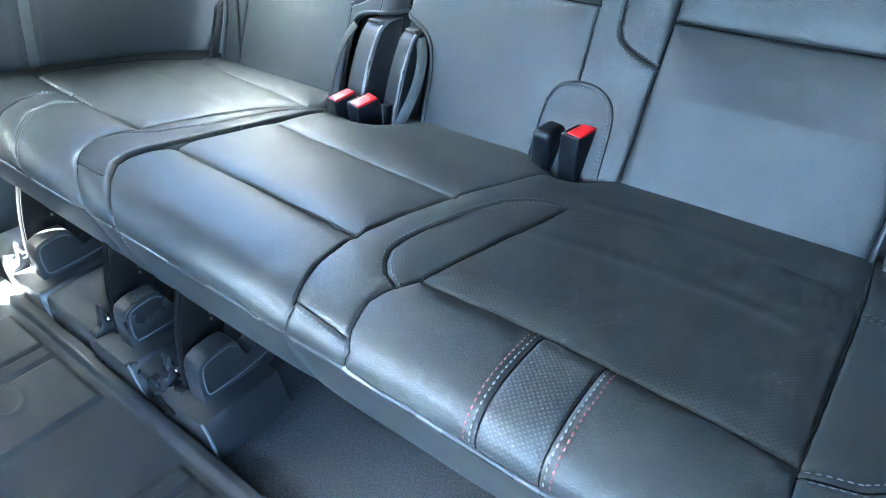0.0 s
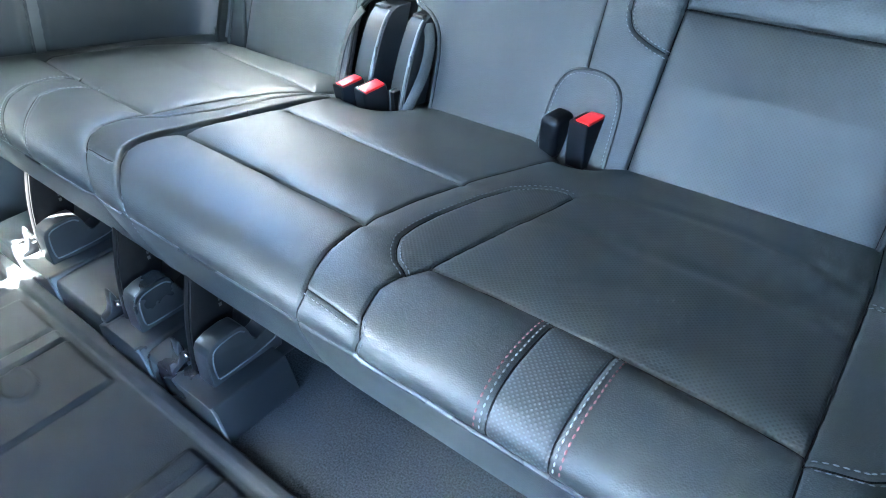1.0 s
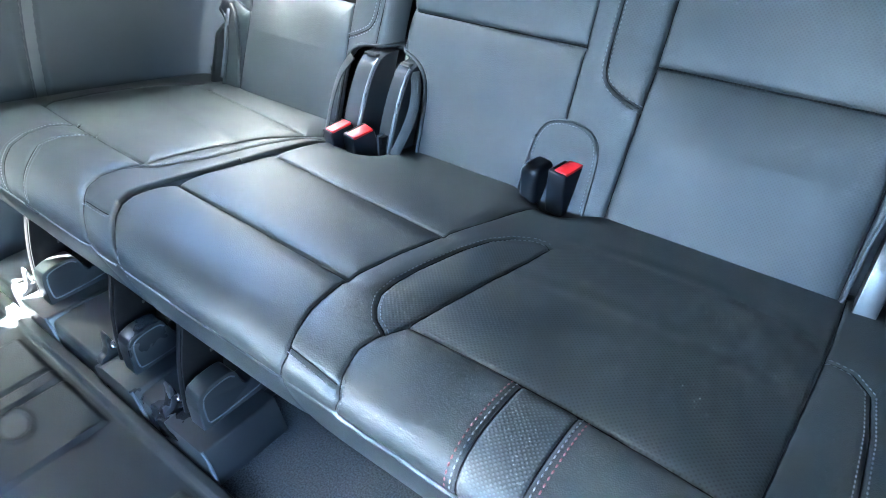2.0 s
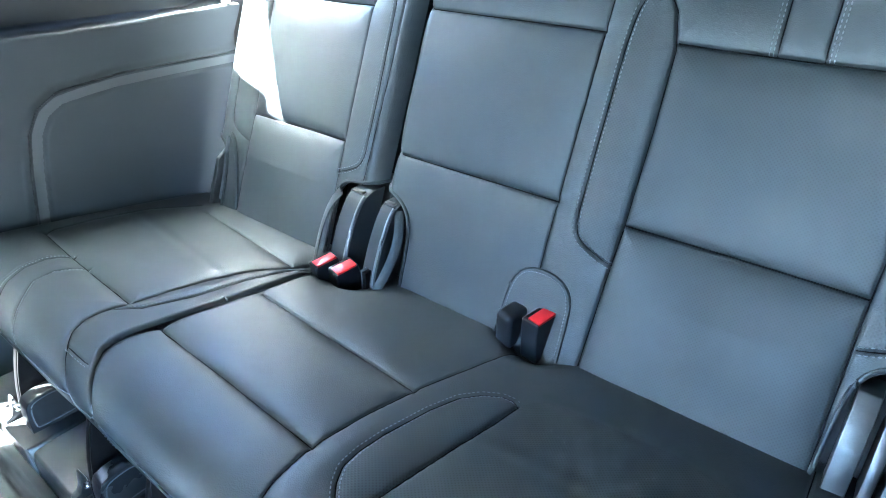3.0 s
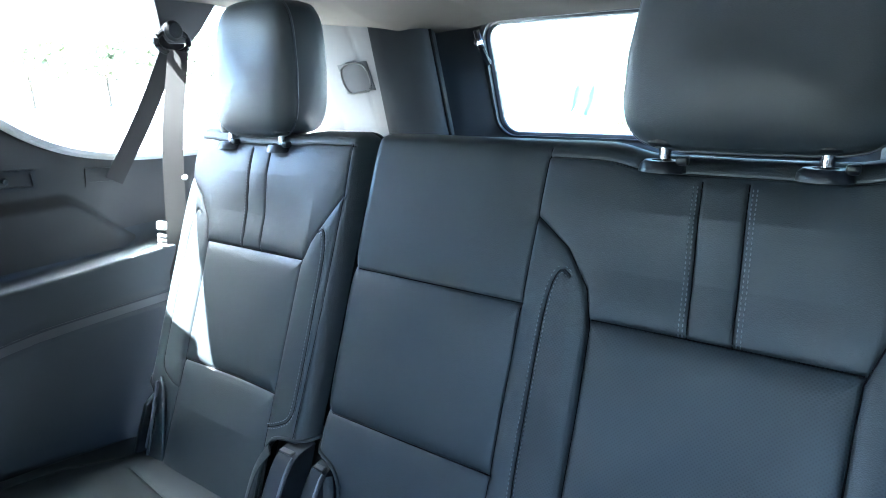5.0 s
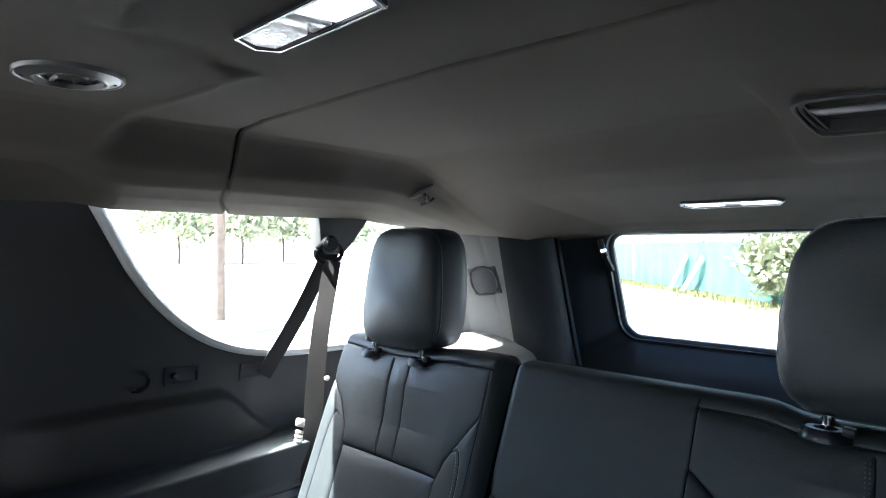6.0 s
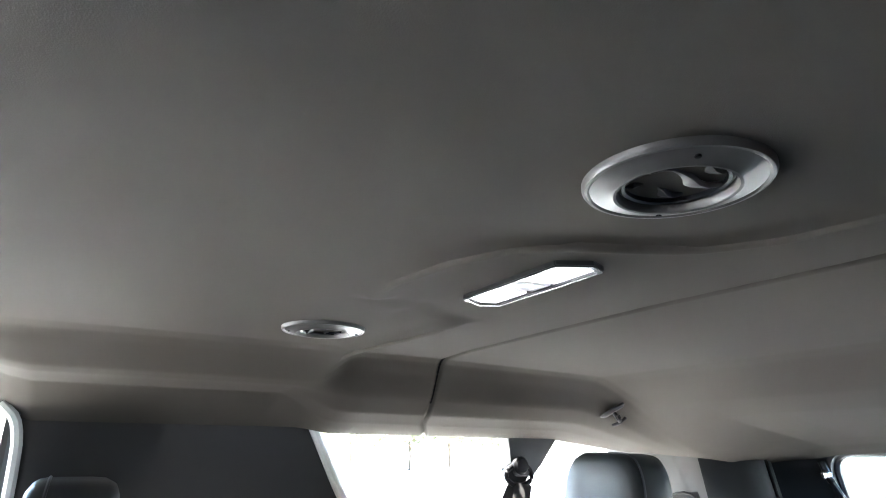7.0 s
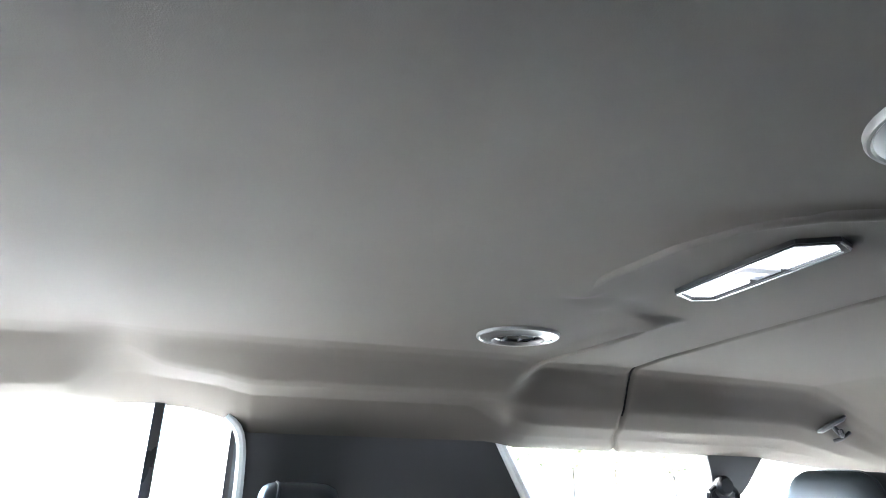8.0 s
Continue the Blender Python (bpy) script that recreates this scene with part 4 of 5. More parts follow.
# ---------------------------------------------------------------- headliner
ZC_Y = [-2.5, -1.4, 0.0, 0.40, 0.80, 0.855, 0.885, 0.93, 1.00, 1.10, 1.18, 1.27, 1.40, 1.47, 1.50, 1.56]
ZC_Z = [1.235, 1.270, 1.284, 1.286, 1.280, 1.278, 1.270, 1.250, 1.221, 1.196, 1.184, 1.172, 1.153, 1.140, 1.13, 1.118]


RIDGE_X = [-0.862, -0.59, -0.53, -0.434, -0.33, -0.2, -0.17, -0.14, -0.03, 0.067, 0.123, 0.153, 0.173, 0.2, 0.235, 0.26, 0.32, 0.4, 0.862]
RIDGE_Y = [0.185, 0.2, 0.205, 0.216, 0.228, 0.236, 0.165, 0.085, 0.063, 0.072, 0.094, 0.129, 0.173, 0.222, 0.247, 0.261, 0.272, 0.275, 0.28]


def ridge_y(x):
    return np.interp(x, RIDGE_X, RIDGE_Y)


def crest(d):
    """A rib across the headliner, gentle ahead and steep behind."""
    return np.exp(-((d / np.where(d < 0, 0.022, 0.026)) ** 2))


def roof_base(u, v):
    ax = np.abs(u)
    zc = np.interp(v, ZC_Y, ZC_Z)
    wall_z = np.interp(v, [-2.5, -0.75, -0.47, -0.39, -0.355, -0.315, -0.298, -0.265, 0.15, 0.21, 0.28, 0.9, 1.2, 1.35, 1.6], [1.180, 1.189, 1.206, 1.202, 1.195, 1.184, 1.172, 1.160, 1.162, 1.156, 1.144, 1.142, 1.11, 1.085, 1.085])
    rear = zc - (zc - wall_z) * np.interp(ax, [0.56, 0.585, 0.61, 0.64, 0.68, 0.74, 0.862], [0, 0.05, 0.22, 0.52, 0.73, 0.86, 1.0])
    late = smooth(0.95, 1.25, v)
    rear = rear * (1 - late) + late * (zc - (zc - wall_z) * np.interp(ax, [0.30, 0.42, 0.52, 0.60, 0.862], [0, 0.12, 0.60, 0.92, 1.0]))
    front_drop = np.interp(ax, [0.485, 0.515, 0.54, 0.605, 0.63, 0.66, 0.74, 0.80, 0.862], [0, 0.04, 0.12, 0.40, 0.45, 0.46, 0.50, 0.74, 1.0])
    plain = smooth(-0.50, -0.56, v)
    front_drop = front_drop * (1 - plain) + plain * np.interp(ax, [0.49, 0.54, 0.60, 0.66, 0.72, 0.862], [0, 0.08, 0.45, 0.85, 0.97, 1.0])
    front = zc - 0.006 - 0.004 * smooth(-0.05, 0.1, u) - 0.008 * smooth(0.08, 0.28, u) * smooth(0.0, 0.15, ridge_y(u) - v) - (zc - wall_z) * front_drop
    k = smooth(-0.045, 0.06, v - ridge_y(u))
    z = front * (1 - k) + rear * k
    lip = 0.0095 * crest(v - ridge_y(u)) * (1 - smooth(0.58, 0.66, ax)) * (1 - smooth(-0.10, -0.15, u) * smooth(-0.22, -0.18, u))
    # the side rail is notched above the door's rear corner
    z = z + 0.026 * np.exp(-(((v + 0.475) / 0.05) ** 2)) * np.exp(-(((ax - 0.62) / 0.10) ** 2))
    # hollows beside the lamp
    z = z + 0.007 * np.exp(-(((u + 0.185) / 0.045) ** 2 + ((v - 0.165) / 0.026) ** 2))
    # duct over the far corner
    z = z - 0.045 * smooth(0.208, 0.236, u) * (1 - smooth(0.44, 0.52, u)) * smooth(0.66, 0.90, v) * (1 - smooth(0.90, 1.06, v))
    # over the far window the edge stands off from the glass
    stand = 0.054 * smooth(0.10, 0.24, v) * smooth(1.22, 1.14, v) * smooth(-0.70, -0.862, u)
    return u + stand, v, z - lip


ROOF_SEAM = [(-0.862, 0.520), (-0.74, 0.478), (-0.66, 0.455), (-0.615, 0.447), (-0.57, 0.433), (-0.45, 0.418), (-0.2, 0.412), (0.0, 0.412), (0.2, 0.424), (0.45, 0.430), (0.57, 0.437), (0.66, 0.455), (0.862, 0.52)]


def roof_height(u, v):
    a = away(u, v, ROOF_SEAM)
    return 0.009 * np.exp(-((a / 0.0045) ** 2)) - 0.001 * smooth(0.014, 0.0, a)


ceiling = Sheet(np.r_[grid(-0.862, 0.862, 0.006)], np.r_[grid(-2.45, -0.7, 0.03)[:-1], grid(-0.7, 0.36, 0.006)[:-1], grid(0.36, 0.54, 0.003)[:-1], grid(0.54, 1.56, 0.008)], roof_base, roof_height)
ceiling.build({0: ("ceiling", HEADLINER, "")}, lambda u, v: np.zeros(u.shape, int), None)
for xs, fade in ((np.linspace(-0.12, 0.62, 60), lambda x: max(float(smooth(0.0, -0.12, x)), float(smooth(0.56, 0.62, x)))), (np.linspace(-0.585, -0.205, 40), lambda x: max(float(smooth(-0.50, -0.585, x)), float(smooth(-0.26, -0.205, x))))):
    rib = [ceiling.at(x, float(ridge_y(x)), 0.0040 + 0.0060 * fade(x)) for x in xs]
    part("headliner_rib", tube(rib, 0.0080, 12), HEADLINER, bpy.data.objects["ceiling"])
# A black bar along the seam paints the shade in its groove.
part("seam_shade", tube([ceiling.at(x, y, -0.0008) for x, y in rounded(ROOF_SEAM, 3) if abs(x) < 0.66], 0.0023, 6), CARPET_EDGE, bpy.data.objects["ceiling"])
tagged(bpy.data.objects["ceiling"], "light grey fabric headliner with moulded ridges and a seam", "ceiling", kind="structure")
part("roof_shell", plate([(-0.915, -2.5), (0.93, -2.5), (0.93, 1.62), (-0.915, 1.62)], [], lambda a, c: (a, c, 1.385), (0, 0, 0.03)), PAINT)
tagged(bpy.data.objects["roof_shell"], "dark painted vehicle roof panel", "roof", kind="structure")


def roof_z(x, y):
    return float(ceiling.at(x, y).z)


def roof_tilt(x, y):
    """The turn that lays a thing's top against the headliner."""
    a = ceiling.at(x + 0.03, y) - ceiling.at(x - 0.03, y)
    b = ceiling.at(x, y + 0.03) - ceiling.at(x, y - 0.03)
    n = a.cross(b).normalized()
    return Matrix.Translation(ceiling.at(x, y)) @ n.to_track_quat("Z", "Y").to_matrix().to_4x4()


def air_vent(x, y, turn, size, middle_vane):
    t = thing("air_vent", "round grey plastic air vent in the headliner", "air vent", "round ceiling vents")
    m = roof_tilt(x, y) @ pose(0, 0, 0, 0, 0, turn) @ Matrix.Diagonal((size, size, size, 1))
    part("bezel", lathe([(0.060, 0.004), (0.060, -0.003), (0.0585, -0.0052), (0.0565, -0.0054), (0.055, -0.0042), (0.050, -0.0062), (0.043, -0.0072), (0.040, -0.0090), (0.038, -0.0088), (0.0365, -0.006), (0.0365, 0.012)], m, 64), VENT_RING, t, "pale grey bezel")
    part("duct", lathe([(0.037, 0.0), (0.037, 0.030), (0.0, 0.030)], m, 40), STEEL, t)
    part("inner_ring", lathe([(0.0365, -0.002), (0.034, -0.004), (0.032, -0.003), (0.031, 0.012)], m, 48), BLACK_PLASTIC, t)
    for k, lean in ((-0.021, 24), (0.0, 24), (0.021, 24)):
        half = math.sqrt(0.030 ** 2 - k ** 2)
        b = prism(rounded([(-half, -0.003), (-half * 0.5, 0.003), (0, 0.0015), (half * 0.5, -0.004), (half, 0.0), (half, 0.004), (half * 0.5, 0.0), (0, 0.0055), (-half * 0.5, 0.007), (-half, 0.001)], 1).tolist(), -0.0115 if k == 0 else -0.007, 0.0115 if k == 0 else 0.007, 0.0008, axis="y")
        b.transform(m @ pose(0, k, 0.001, lean, 0, 0))
        part("vane", b, middle_vane if k == 0 else DARK_TRIM, t)
    for a in (60, 240):
        part("screw", lathe([(0, -0.0098), (0.002, -0.0096), (0.0022, -0.006)], m @ pose(0.048 * math.cos(radians(a)), 0.048 * math.sin(radians(a)), 0.002), 8), STEEL, t)
    return t


air_vent(0.294, 0.092, 60, 0.92, VENT_RING)
# Same vent again, its middle vane coloured black in place of shade.
air_vent(-0.340, 0.098, 15, 1.0, STEEL)


def dome_lamp(x, y, width, depth, lenses):
    t = thing("dome_lamp", "switched-on ceiling lamp with two clear lenses", "ceiling lamp", "ceiling lamps")
    m = roof_tilt(x, y)
    w, d = width / 2, depth / 2
    rim = [(-w, 0.004), (-w + 0.018, -d), (w - 0.018, -d), (w, 0.004), (w - 0.012, d), (-w + 0.012, d)]
    inner = [(px * 0.93, py * 0.80) for px, py in rim]
    b = plate(rim, [inner], lambda a, c: (a, c, -0.006), (0, 0, 0.012))
    bmesh.ops.bevel(b, geom=[e for e in b.edges if len(e.link_faces) == 2 and e.calc_face_angle(0) > 1], offset=0.0015, segments=2, affect="EDGES")
    b.transform(m)
    part("frame", b, LAMP_FRAME, t, "dark grey plastic frame")
    for sgn in (-1, 1):
        lens = prism([(sgn * w * 0.16, -d * 0.7), (sgn * w * 0.80, -d * 0.72), (sgn * w * 0.90, 0.0), (sgn * w * 0.84, d * 0.72), (sgn * w * 0.24, d * 0.72)], -0.004, 0.004, 0.0015, axis="z")
        lens.transform(m)
        part("lens", lens, lenses[sgn > 0], t, "glowing white lens")
        bulb = lathe([(0, -0.0062), (0.006, -0.0058), (0.010, -0.0045), (0.010, -0.002)], m @ pose(sgn * w * 0.50, 0, 0) @ Matrix.Diagonal((1.5, 1, 1, 1)), 20)
        if lenses[sgn > 0] is LENS:
            part("bulb", bulb, BULB, t, "glowing bulb behind the lens")
    mid = box((-w * 0.16, -d * 0.75, -0.0035), (w * 0.16, d * 0.75, 0.004), 0.001)
    mid.transform(m)
    part("switch", mid, CLEAR, t)
    return t


dome_lamp(0.0, 0.206, 0.202, 0.058, (DIM_LENS, LENS))
dome_lamp(0.0, 1.282, 0.220, 0.062, (LENS, LENS))


def coat_hook(x, y):
    t = thing("coat_hook", "small black plastic hook below the headliner", "hook", "ceiling hooks")
    z = roof_z(x, y)
    m = pose(x, y, z - 0.004, 0, -30, 40)
    base = lathe([(0.0, -0.006), (0.020, -0.005), (0.026, 0.0), (0.026, 0.004)], m @ Matrix.Diagonal((1.3, 0.7, 1, 1)), 20)
    part("base", base, DARK_TRIM, t)
    part("hook", tube([m @ Vector(p) for p in rounded([(0.0, 0, 0.0), (0.0, -0.004, -0.018), (0.0, -0.016, -0.03), (0.004, -0.028, -0.028), (0.006, -0.030, -0.018)], 2)], 0.005, 8), DARK_TRIM, t)
    part("hook_wing", tube([m @ Vector(p) for p in rounded([(-0.018, -0.012, -0.030), (0.0, -0.018, -0.034), (0.018, -0.012, -0.030)], 1)], 0.004, 8), DARK_TRIM, t)


coat_hook(-0.618, 0.943)

rear_vent = thing("rear_vent", "rectangular louvred air vent in the rear headliner", "air vent")
along, back = Vector((0.990, 0.140, 0.0)), Vector((0.315, 0.830, -0.460))
rv = Matrix((along, back, along.cross(back).normalized())).transposed().to_4x4()
rv.translation = (0.323, 0.800, 1.240)


def vent_rim(k, j):
    """A four-cornered ring with large rounded corners, scaled by k across and j along."""
    return [(x * k, y * j) for x, y in rounded([(-0.030, -0.044), (0.048, -0.044), (0.058, -0.034), (0.058, 0.036), (0.050, 0.044), (-0.050, 0.044), (-0.060, 0.034), (-0.060, -0.016), (-0.053, -0.037), (-0.030, -0.044)], 2)[:-1]]


for name, a, c, deep, tall, mat_, label in (("frame", 1.0, 1.0, -0.004, 0.020, VENT_RING, "grey plastic frame"), ("inner_frame", 0.90, 0.87, -0.0005, 0.022, VENT_RING, "stepped inner frame")):
    b = plate(vent_rim(a, c), [vent_rim(a - 0.08, c - 0.10)], lambda p, q, deep=deep: (p, q, deep), (0, 0, tall))
    bmesh.ops.bevel(b, geom=[e for e in b.edges if len(e.link_faces) == 2 and e.calc_face_angle(0) > 1], offset=0.0014, segments=2, affect="EDGES")
    b.transform(rv)
    part(name, b, mat_, rear_vent, label)
b = box((-0.054, -0.04, 0.020), (0.054, 0.04, 0.026), 0)
b.transform(rv)
part("duct", b, STEEL, rear_vent)
b = box((-0.046, -0.014, 0.004), (0.047, 0.006, 0.008), 0.0015, pose(0, 0, 0, 12, 0, 0))
b.transform(rv)
part("louvre", b, VENT_RING, rear_vent, "broad grey louvre")
for x in (-0.046, 0.044):
    b = box((x, -0.034, 0.002), (x + 0.004, 0.036, 0.020), 0.001)
    b.transform(rv)
    part("cheek", b, VENT_RING, rear_vent)

# ---------------------------------------------------------------- far side wall
LOW = rounded([(-0.735, -0.02), (-0.722, 0.10), (-0.720, 0.30), (-0.720, 0.50), (-0.708, 0.575), (-0.7045, 0.604), (-0.7055, 0.612), (-0.712, 0.615), (-0.765, 0.606), (-0.82, 0.600), (-0.843, 0.606), (-0.850, 0.64)], 2)
LS = np.r_[0, np.cumsum(np.hypot(*np.diff(LOW, axis=0).T))]


def ls_of(z):
    return float(np.interp(z, LOW[:30, 1], LS[:30])) if z < 0.6 else float(LS[np.argmax(LOW[:, 1] > z)])


def low_base(u, v):
    """u runs along the vehicle, v up the panel and over its ledge."""
    x, z = np.interp(v, LS, LOW[:, 0]), np.interp(v, LS, LOW[:, 1])
    return x, u, z + 0.045 * smooth(0.30, 0.75, u) * smooth(0.52, 0.60, z) * 0.35


POCKET = [(0.150, ls_of(0.10)), (0.170, ls_of(0.28)), (0.187, ls_of(0.38)), (0.203, ls_of(0.45)), (0.228, ls_of(0.492)), (0.268, ls_of(0.517)), (0.387, ls_of(0.531)), (0.64, ls_of(0.533)), (1.0, ls_of(0.535))]
P_LOOP = POCKET + [(1.0, 0.0), (0.15, 0.0)]


def low_height(u, v):
    a = away(u, v, POCKET)
    ins = inside(u, v, P_LOOP)
    return ins * (0.004 * smooth(0.002, 0.006, a) * smooth(0.034, 0.028, a) - 0.004 * smooth(0.030, 0.034, a)) - 0.010 * np.exp(-((a / 0.0055) ** 2))


wall = thing("wall_far", "charcoal plastic rear quarter trim with a ledge and window", "side trim", kind="structure")
low_sheet = Sheet(np.r_[grid(-0.03, 0.70, 0.003)[:-1], grid(0.70, 1.50, 0.008)], grid(0, LS[-1], 0.003), low_base, low_height, True)
low_sheet.build({0: ("lower_panel", TRIM, ""), 1: ("pocket_panel", TRIM, "grained recessed panel")}, lambda u, v: inside(u, v, P_LOOP).astype(int), wall)
edge = np.array([p for p in rounded(POCKET, 3) if p[0] < 0.72])
run = np.gradient(edge, axis=0)
run /= np.hypot(*run.T)[:, None]
middle = edge + np.c_[run[:, 1], -run[:, 0]] * 0.017
part("pocket_border", tube([low_sheet.at(u, v, 0.0005) for u, v in middle], 0, 8, flat=(0.0115, 0.0012, (1, 0, 0))), POCKET_EDGE, wall, "paler grey border")

QWIN = [(0.268, 1.165), (0.316, 1.070), (0.347, 1.010), (0.400, 0.940), (0.460, 0.886), (0.525, 0.848), (0.60, 0.824), (0.70, 0.810), (0.85, 0.806), (1.05, 0.808), (1.28, 0.812), (1.335, 0.830), (1.345, 0.88), (1.265, 1.02), (1.190, 1.165)]
QWIN = [tuple(p) for p in rounded(QWIN, 2)]


def up_base(u, v):
    return -0.850 - (v - 0.62) * 0.03, u, v


def up_height(u, v):
    # a long scoop below the window and a raised shoulder over it
    edge = 0.752 - 0.10 * smooth(0.52, 0.66, u)
    h = -0.020 * smooth(0.0, 0.03, edge - v) * (1 - smooth(0.60, 0.70, u)) * smooth(0.10, 0.22, u)
    return h + 0.004 * smooth(0.05, 0.0, away(u, v, QWIN))


def up_region(u, v):
    # The second loop is an unseen opening added to let sun onto the floor.
    return np.where(inside(u, v, QWIN + [(1.18, 1.2), (0.28, 1.2)]) | inside(u, v, [(-0.4, 0.53), (-0.262, 0.53), (-0.262, 0.84), (-0.28, 0.86), (-0.4, 0.86)]), 9, 0)


up_sheet = Sheet(grid(-0.30, 1.42, 0.004), grid(0.615, 1.185, 0.004), up_base, up_height, True)
up_sheet.build({0: ("upper_panel", DARK_TRIM, "")}, up_region, wall)
# The pale colour stands in for daylight falling on the opening's edge.
part("window_garnish", tube([(up_base(0, z)[0] + 0.003, y, z) for y, z in QWIN[1:-1]], 0, 8, flat=(0.011, 0.010, (1, 0, 0))), PALE_TRIM, wall, "window edge painted pale for daylight")
part("window_seal", tube([(up_base(0, z)[0] - 0.022, y, z - 0.004) for y, z in QWIN], 0, 8, flat=(0.003, 0.014, (1, 0, 0))), BLACK_PLASTIC, wall)
part("outer_panel", plate([(-0.288, -0.5), (1.62, -0.5), (1.62, 0.9), (1.45, 1.385), (-0.30, 1.385), (-0.30, 0.86), (-0.288, 0.80)], [[(y - 0.05 * (y < 0.7) - 0.055 * (y < 0.7) * smooth(1.06, 1.165, z), z - 0.01 + 0.20 * smooth(1.0, 1.165, z)) for y, z in QWIN]], lambda a, c: (-0.895, a, c), (-0.02, 0, 0)), PAINT, wall, "dark painted body side")
window = thing("window_1", "clear rear quarter window of the vehicle", "window", kind="structure")
part("pane", plate([(y, z + 0.17 * smooth(1.0, 1.165, z)) for y, z in QWIN], [], lambda a, c: (-0.888, a, c), (-0.004, 0, 0)), QUARTER_GLASS, window).visible_shadow = False

# door side ahead of the quarter trim
door = thing("door_1", "closed rear passenger door with a divided window", "vehicle door", kind="structure")
part("door_panel", plate([(-1.32, -0.05), (-0.255, -0.05), (-0.255, 0.600), (-0.29, 0.604), (-1.26, 0.63), (-1.26, 1.21), (-0.44, 1.216), (-0.36, 1.208), (-0.312, 1.188), (-0.289, 1.155), (-0.287, 0.86), (-0.278, 0.86), (-0.278, 1.24), (-1.32, 1.24)], [], lambda a, c: (-0.845, a, c), (-0.05, 0, 0)), TRIM, door)
part("window_divider", box((-0.868, -0.447, 0.70), (-0.850, -0.426, 1.225), 0.003), BLACK_PLASTIC, door)
part("door_seal", tube(rounded([(-0.838, -0.268, 0.84), (-0.838, -0.270, 1.05), (-0.838, -0.276, 1.15), (-0.836, -0.31, 1.182)], 2), 0, 8, flat=(0.009, 0.010, (1, 0, 0))), PALE_TRIM, door, "grey door seal")
part("pane", box((-0.882, -1.26, 0.55), (-0.878, -0.17, 1.215), 0), GLASS, door).visible_shadow = False
# Unseen door; its window is added and sized to light the cushion fronts.
front_door = thing("door_2", "unseen front passenger door, its window added for light", "vehicle door", kind="structure")
part("door_panel", plate([(-2.45, -0.05), (-1.32, -0.05), (-1.32, 1.24), (-2.45, 1.24)], [[(-2.25, 0.76), (-1.42, 0.74), (-1.42, 1.19), (-1.95, 1.19)]], lambda a, c: (-0.845, a, c), (-0.05, 0, 0)), TRIM, front_door)
part("pane", plate([(-2.34, 0.60), (-1.40, 0.58), (-1.40, 1.21), (-1.95, 1.21)], [], lambda a, c: (-0.878, a, c), (-0.004, 0, 0)), GLASS, front_door).visible_shadow = False

# belt slot and hooks on the upper panel
slot = thing("belt_slot", "black belt outlet bezel in the side trim", "belt outlet")
part("bezel", plate([(0.575, 0.756), (0.652, 0.750), (0.650, 0.790), (0.580, 0.796)], [[(0.584, 0.766), (0.643, 0.761), (0.642, 0.782), (0.587, 0.787)]], lambda a, c: (-0.852, a, c), (-0.01, 0, 0)), DARK_TRIM, slot)
hook_plate = thing("cargo_hook", "small cargo hook plate on the side trim", "hook")
part("plate", plate([(0.404, 0.770), (0.484, 0.766), (0.484, 0.806), (0.406, 0.810)], [[(0.416, 0.778), (0.476, 0.774), (0.476, 0.798), (0.418, 0.802)]], lambda a, c: (-0.852, a, c), (-0.008, 0, 0)), BLACK_PLASTIC, hook_plate)
part("knob", lathe([(0, 0.012), (0.006, 0.011), (0.008, 0.004), (0.008, -0.01)], pose(-0.857, 0.426, 0.790, 0, 90, 0), 12), CHROME, hook_plate)
part("ring", tube([(-0.850, 0.349 + 0.022 * math.cos(a), 0.790 + 0.020 * math.sin(a)) for a in np.linspace(-2.6, 1.6, 14)], 0.004, 8), BLACK_PLASTIC, hook_plate)

# ---------------------------------------------------------------- seat belt
belt = thing("seat_belt", "dark grey seat belt webbing hanging from a pivot ring", "seat belt")
anchor = prism([(0.758, 1.165), (0.936, 1.165), (0.866, 1.080), (0.836, 1.052), (0.781, 1.052), (0.766, 1.080)], -0.845, -0.800, 0.006)
part("anchor_cover", anchor, DARK_TRIM, belt, "dark plastic anchor cover")
part("pivot_ring", tube([(-0.798, 0.789 + 0.040 * math.cos(a), 1.055 + 0.024 * math.sin(a)) for a in np.linspace(0, 2 * math.pi, 25)], 0.0065, 8), STEEL, belt)
part("pivot_plate", prism([(0.789 + 0.036 * math.cos(a), 1.055 + 0.021 * math.sin(a)) for a in np.linspace(0, 2 * math.pi, 25)[:-1]], -0.812, -0.806, 0.001), STEEL, belt)
part("pivot_bolt", lathe([(0, 0.014), (0.016, 0.012), (0.022, 0.004), (0.022, -0.01)], pose(-0.792, 0.789, 1.078, 0, 90, 0), 20), STEEL, belt)


def webbing(points, width, first, last):
    """A strap along points; its face turns from one direction to another on the way down."""
    pts = [Vector(p) for p in rounded(points, 2)]
    bm = bmesh.new()
    rows = []
    for i, p in enumerate(pts):
        k = float(smooth(0.40, 0.80, i / (len(pts) - 1)))
        face = Vector(first).lerp(Vector(last), k)
        d = (pts[min(i + 1, len(pts) - 1)] - pts[max(i - 1, 0)]).normalized()
        side = d.cross(face).normalized()
        up = side.cross(d).normalized() * 0.0012
        rows.append([bm.verts.new(p + side * (width / 2 * a) + up * b) for a, b in ((-1, -1), (1, -1), (1, 1), (-1, 1))])
    for r, q in zip(rows, rows[1:]):
        for a in range(4):
            bm.faces.new((r[a], r[(a + 1) % 4], q[(a + 1) % 4], q[a]))
    return bm


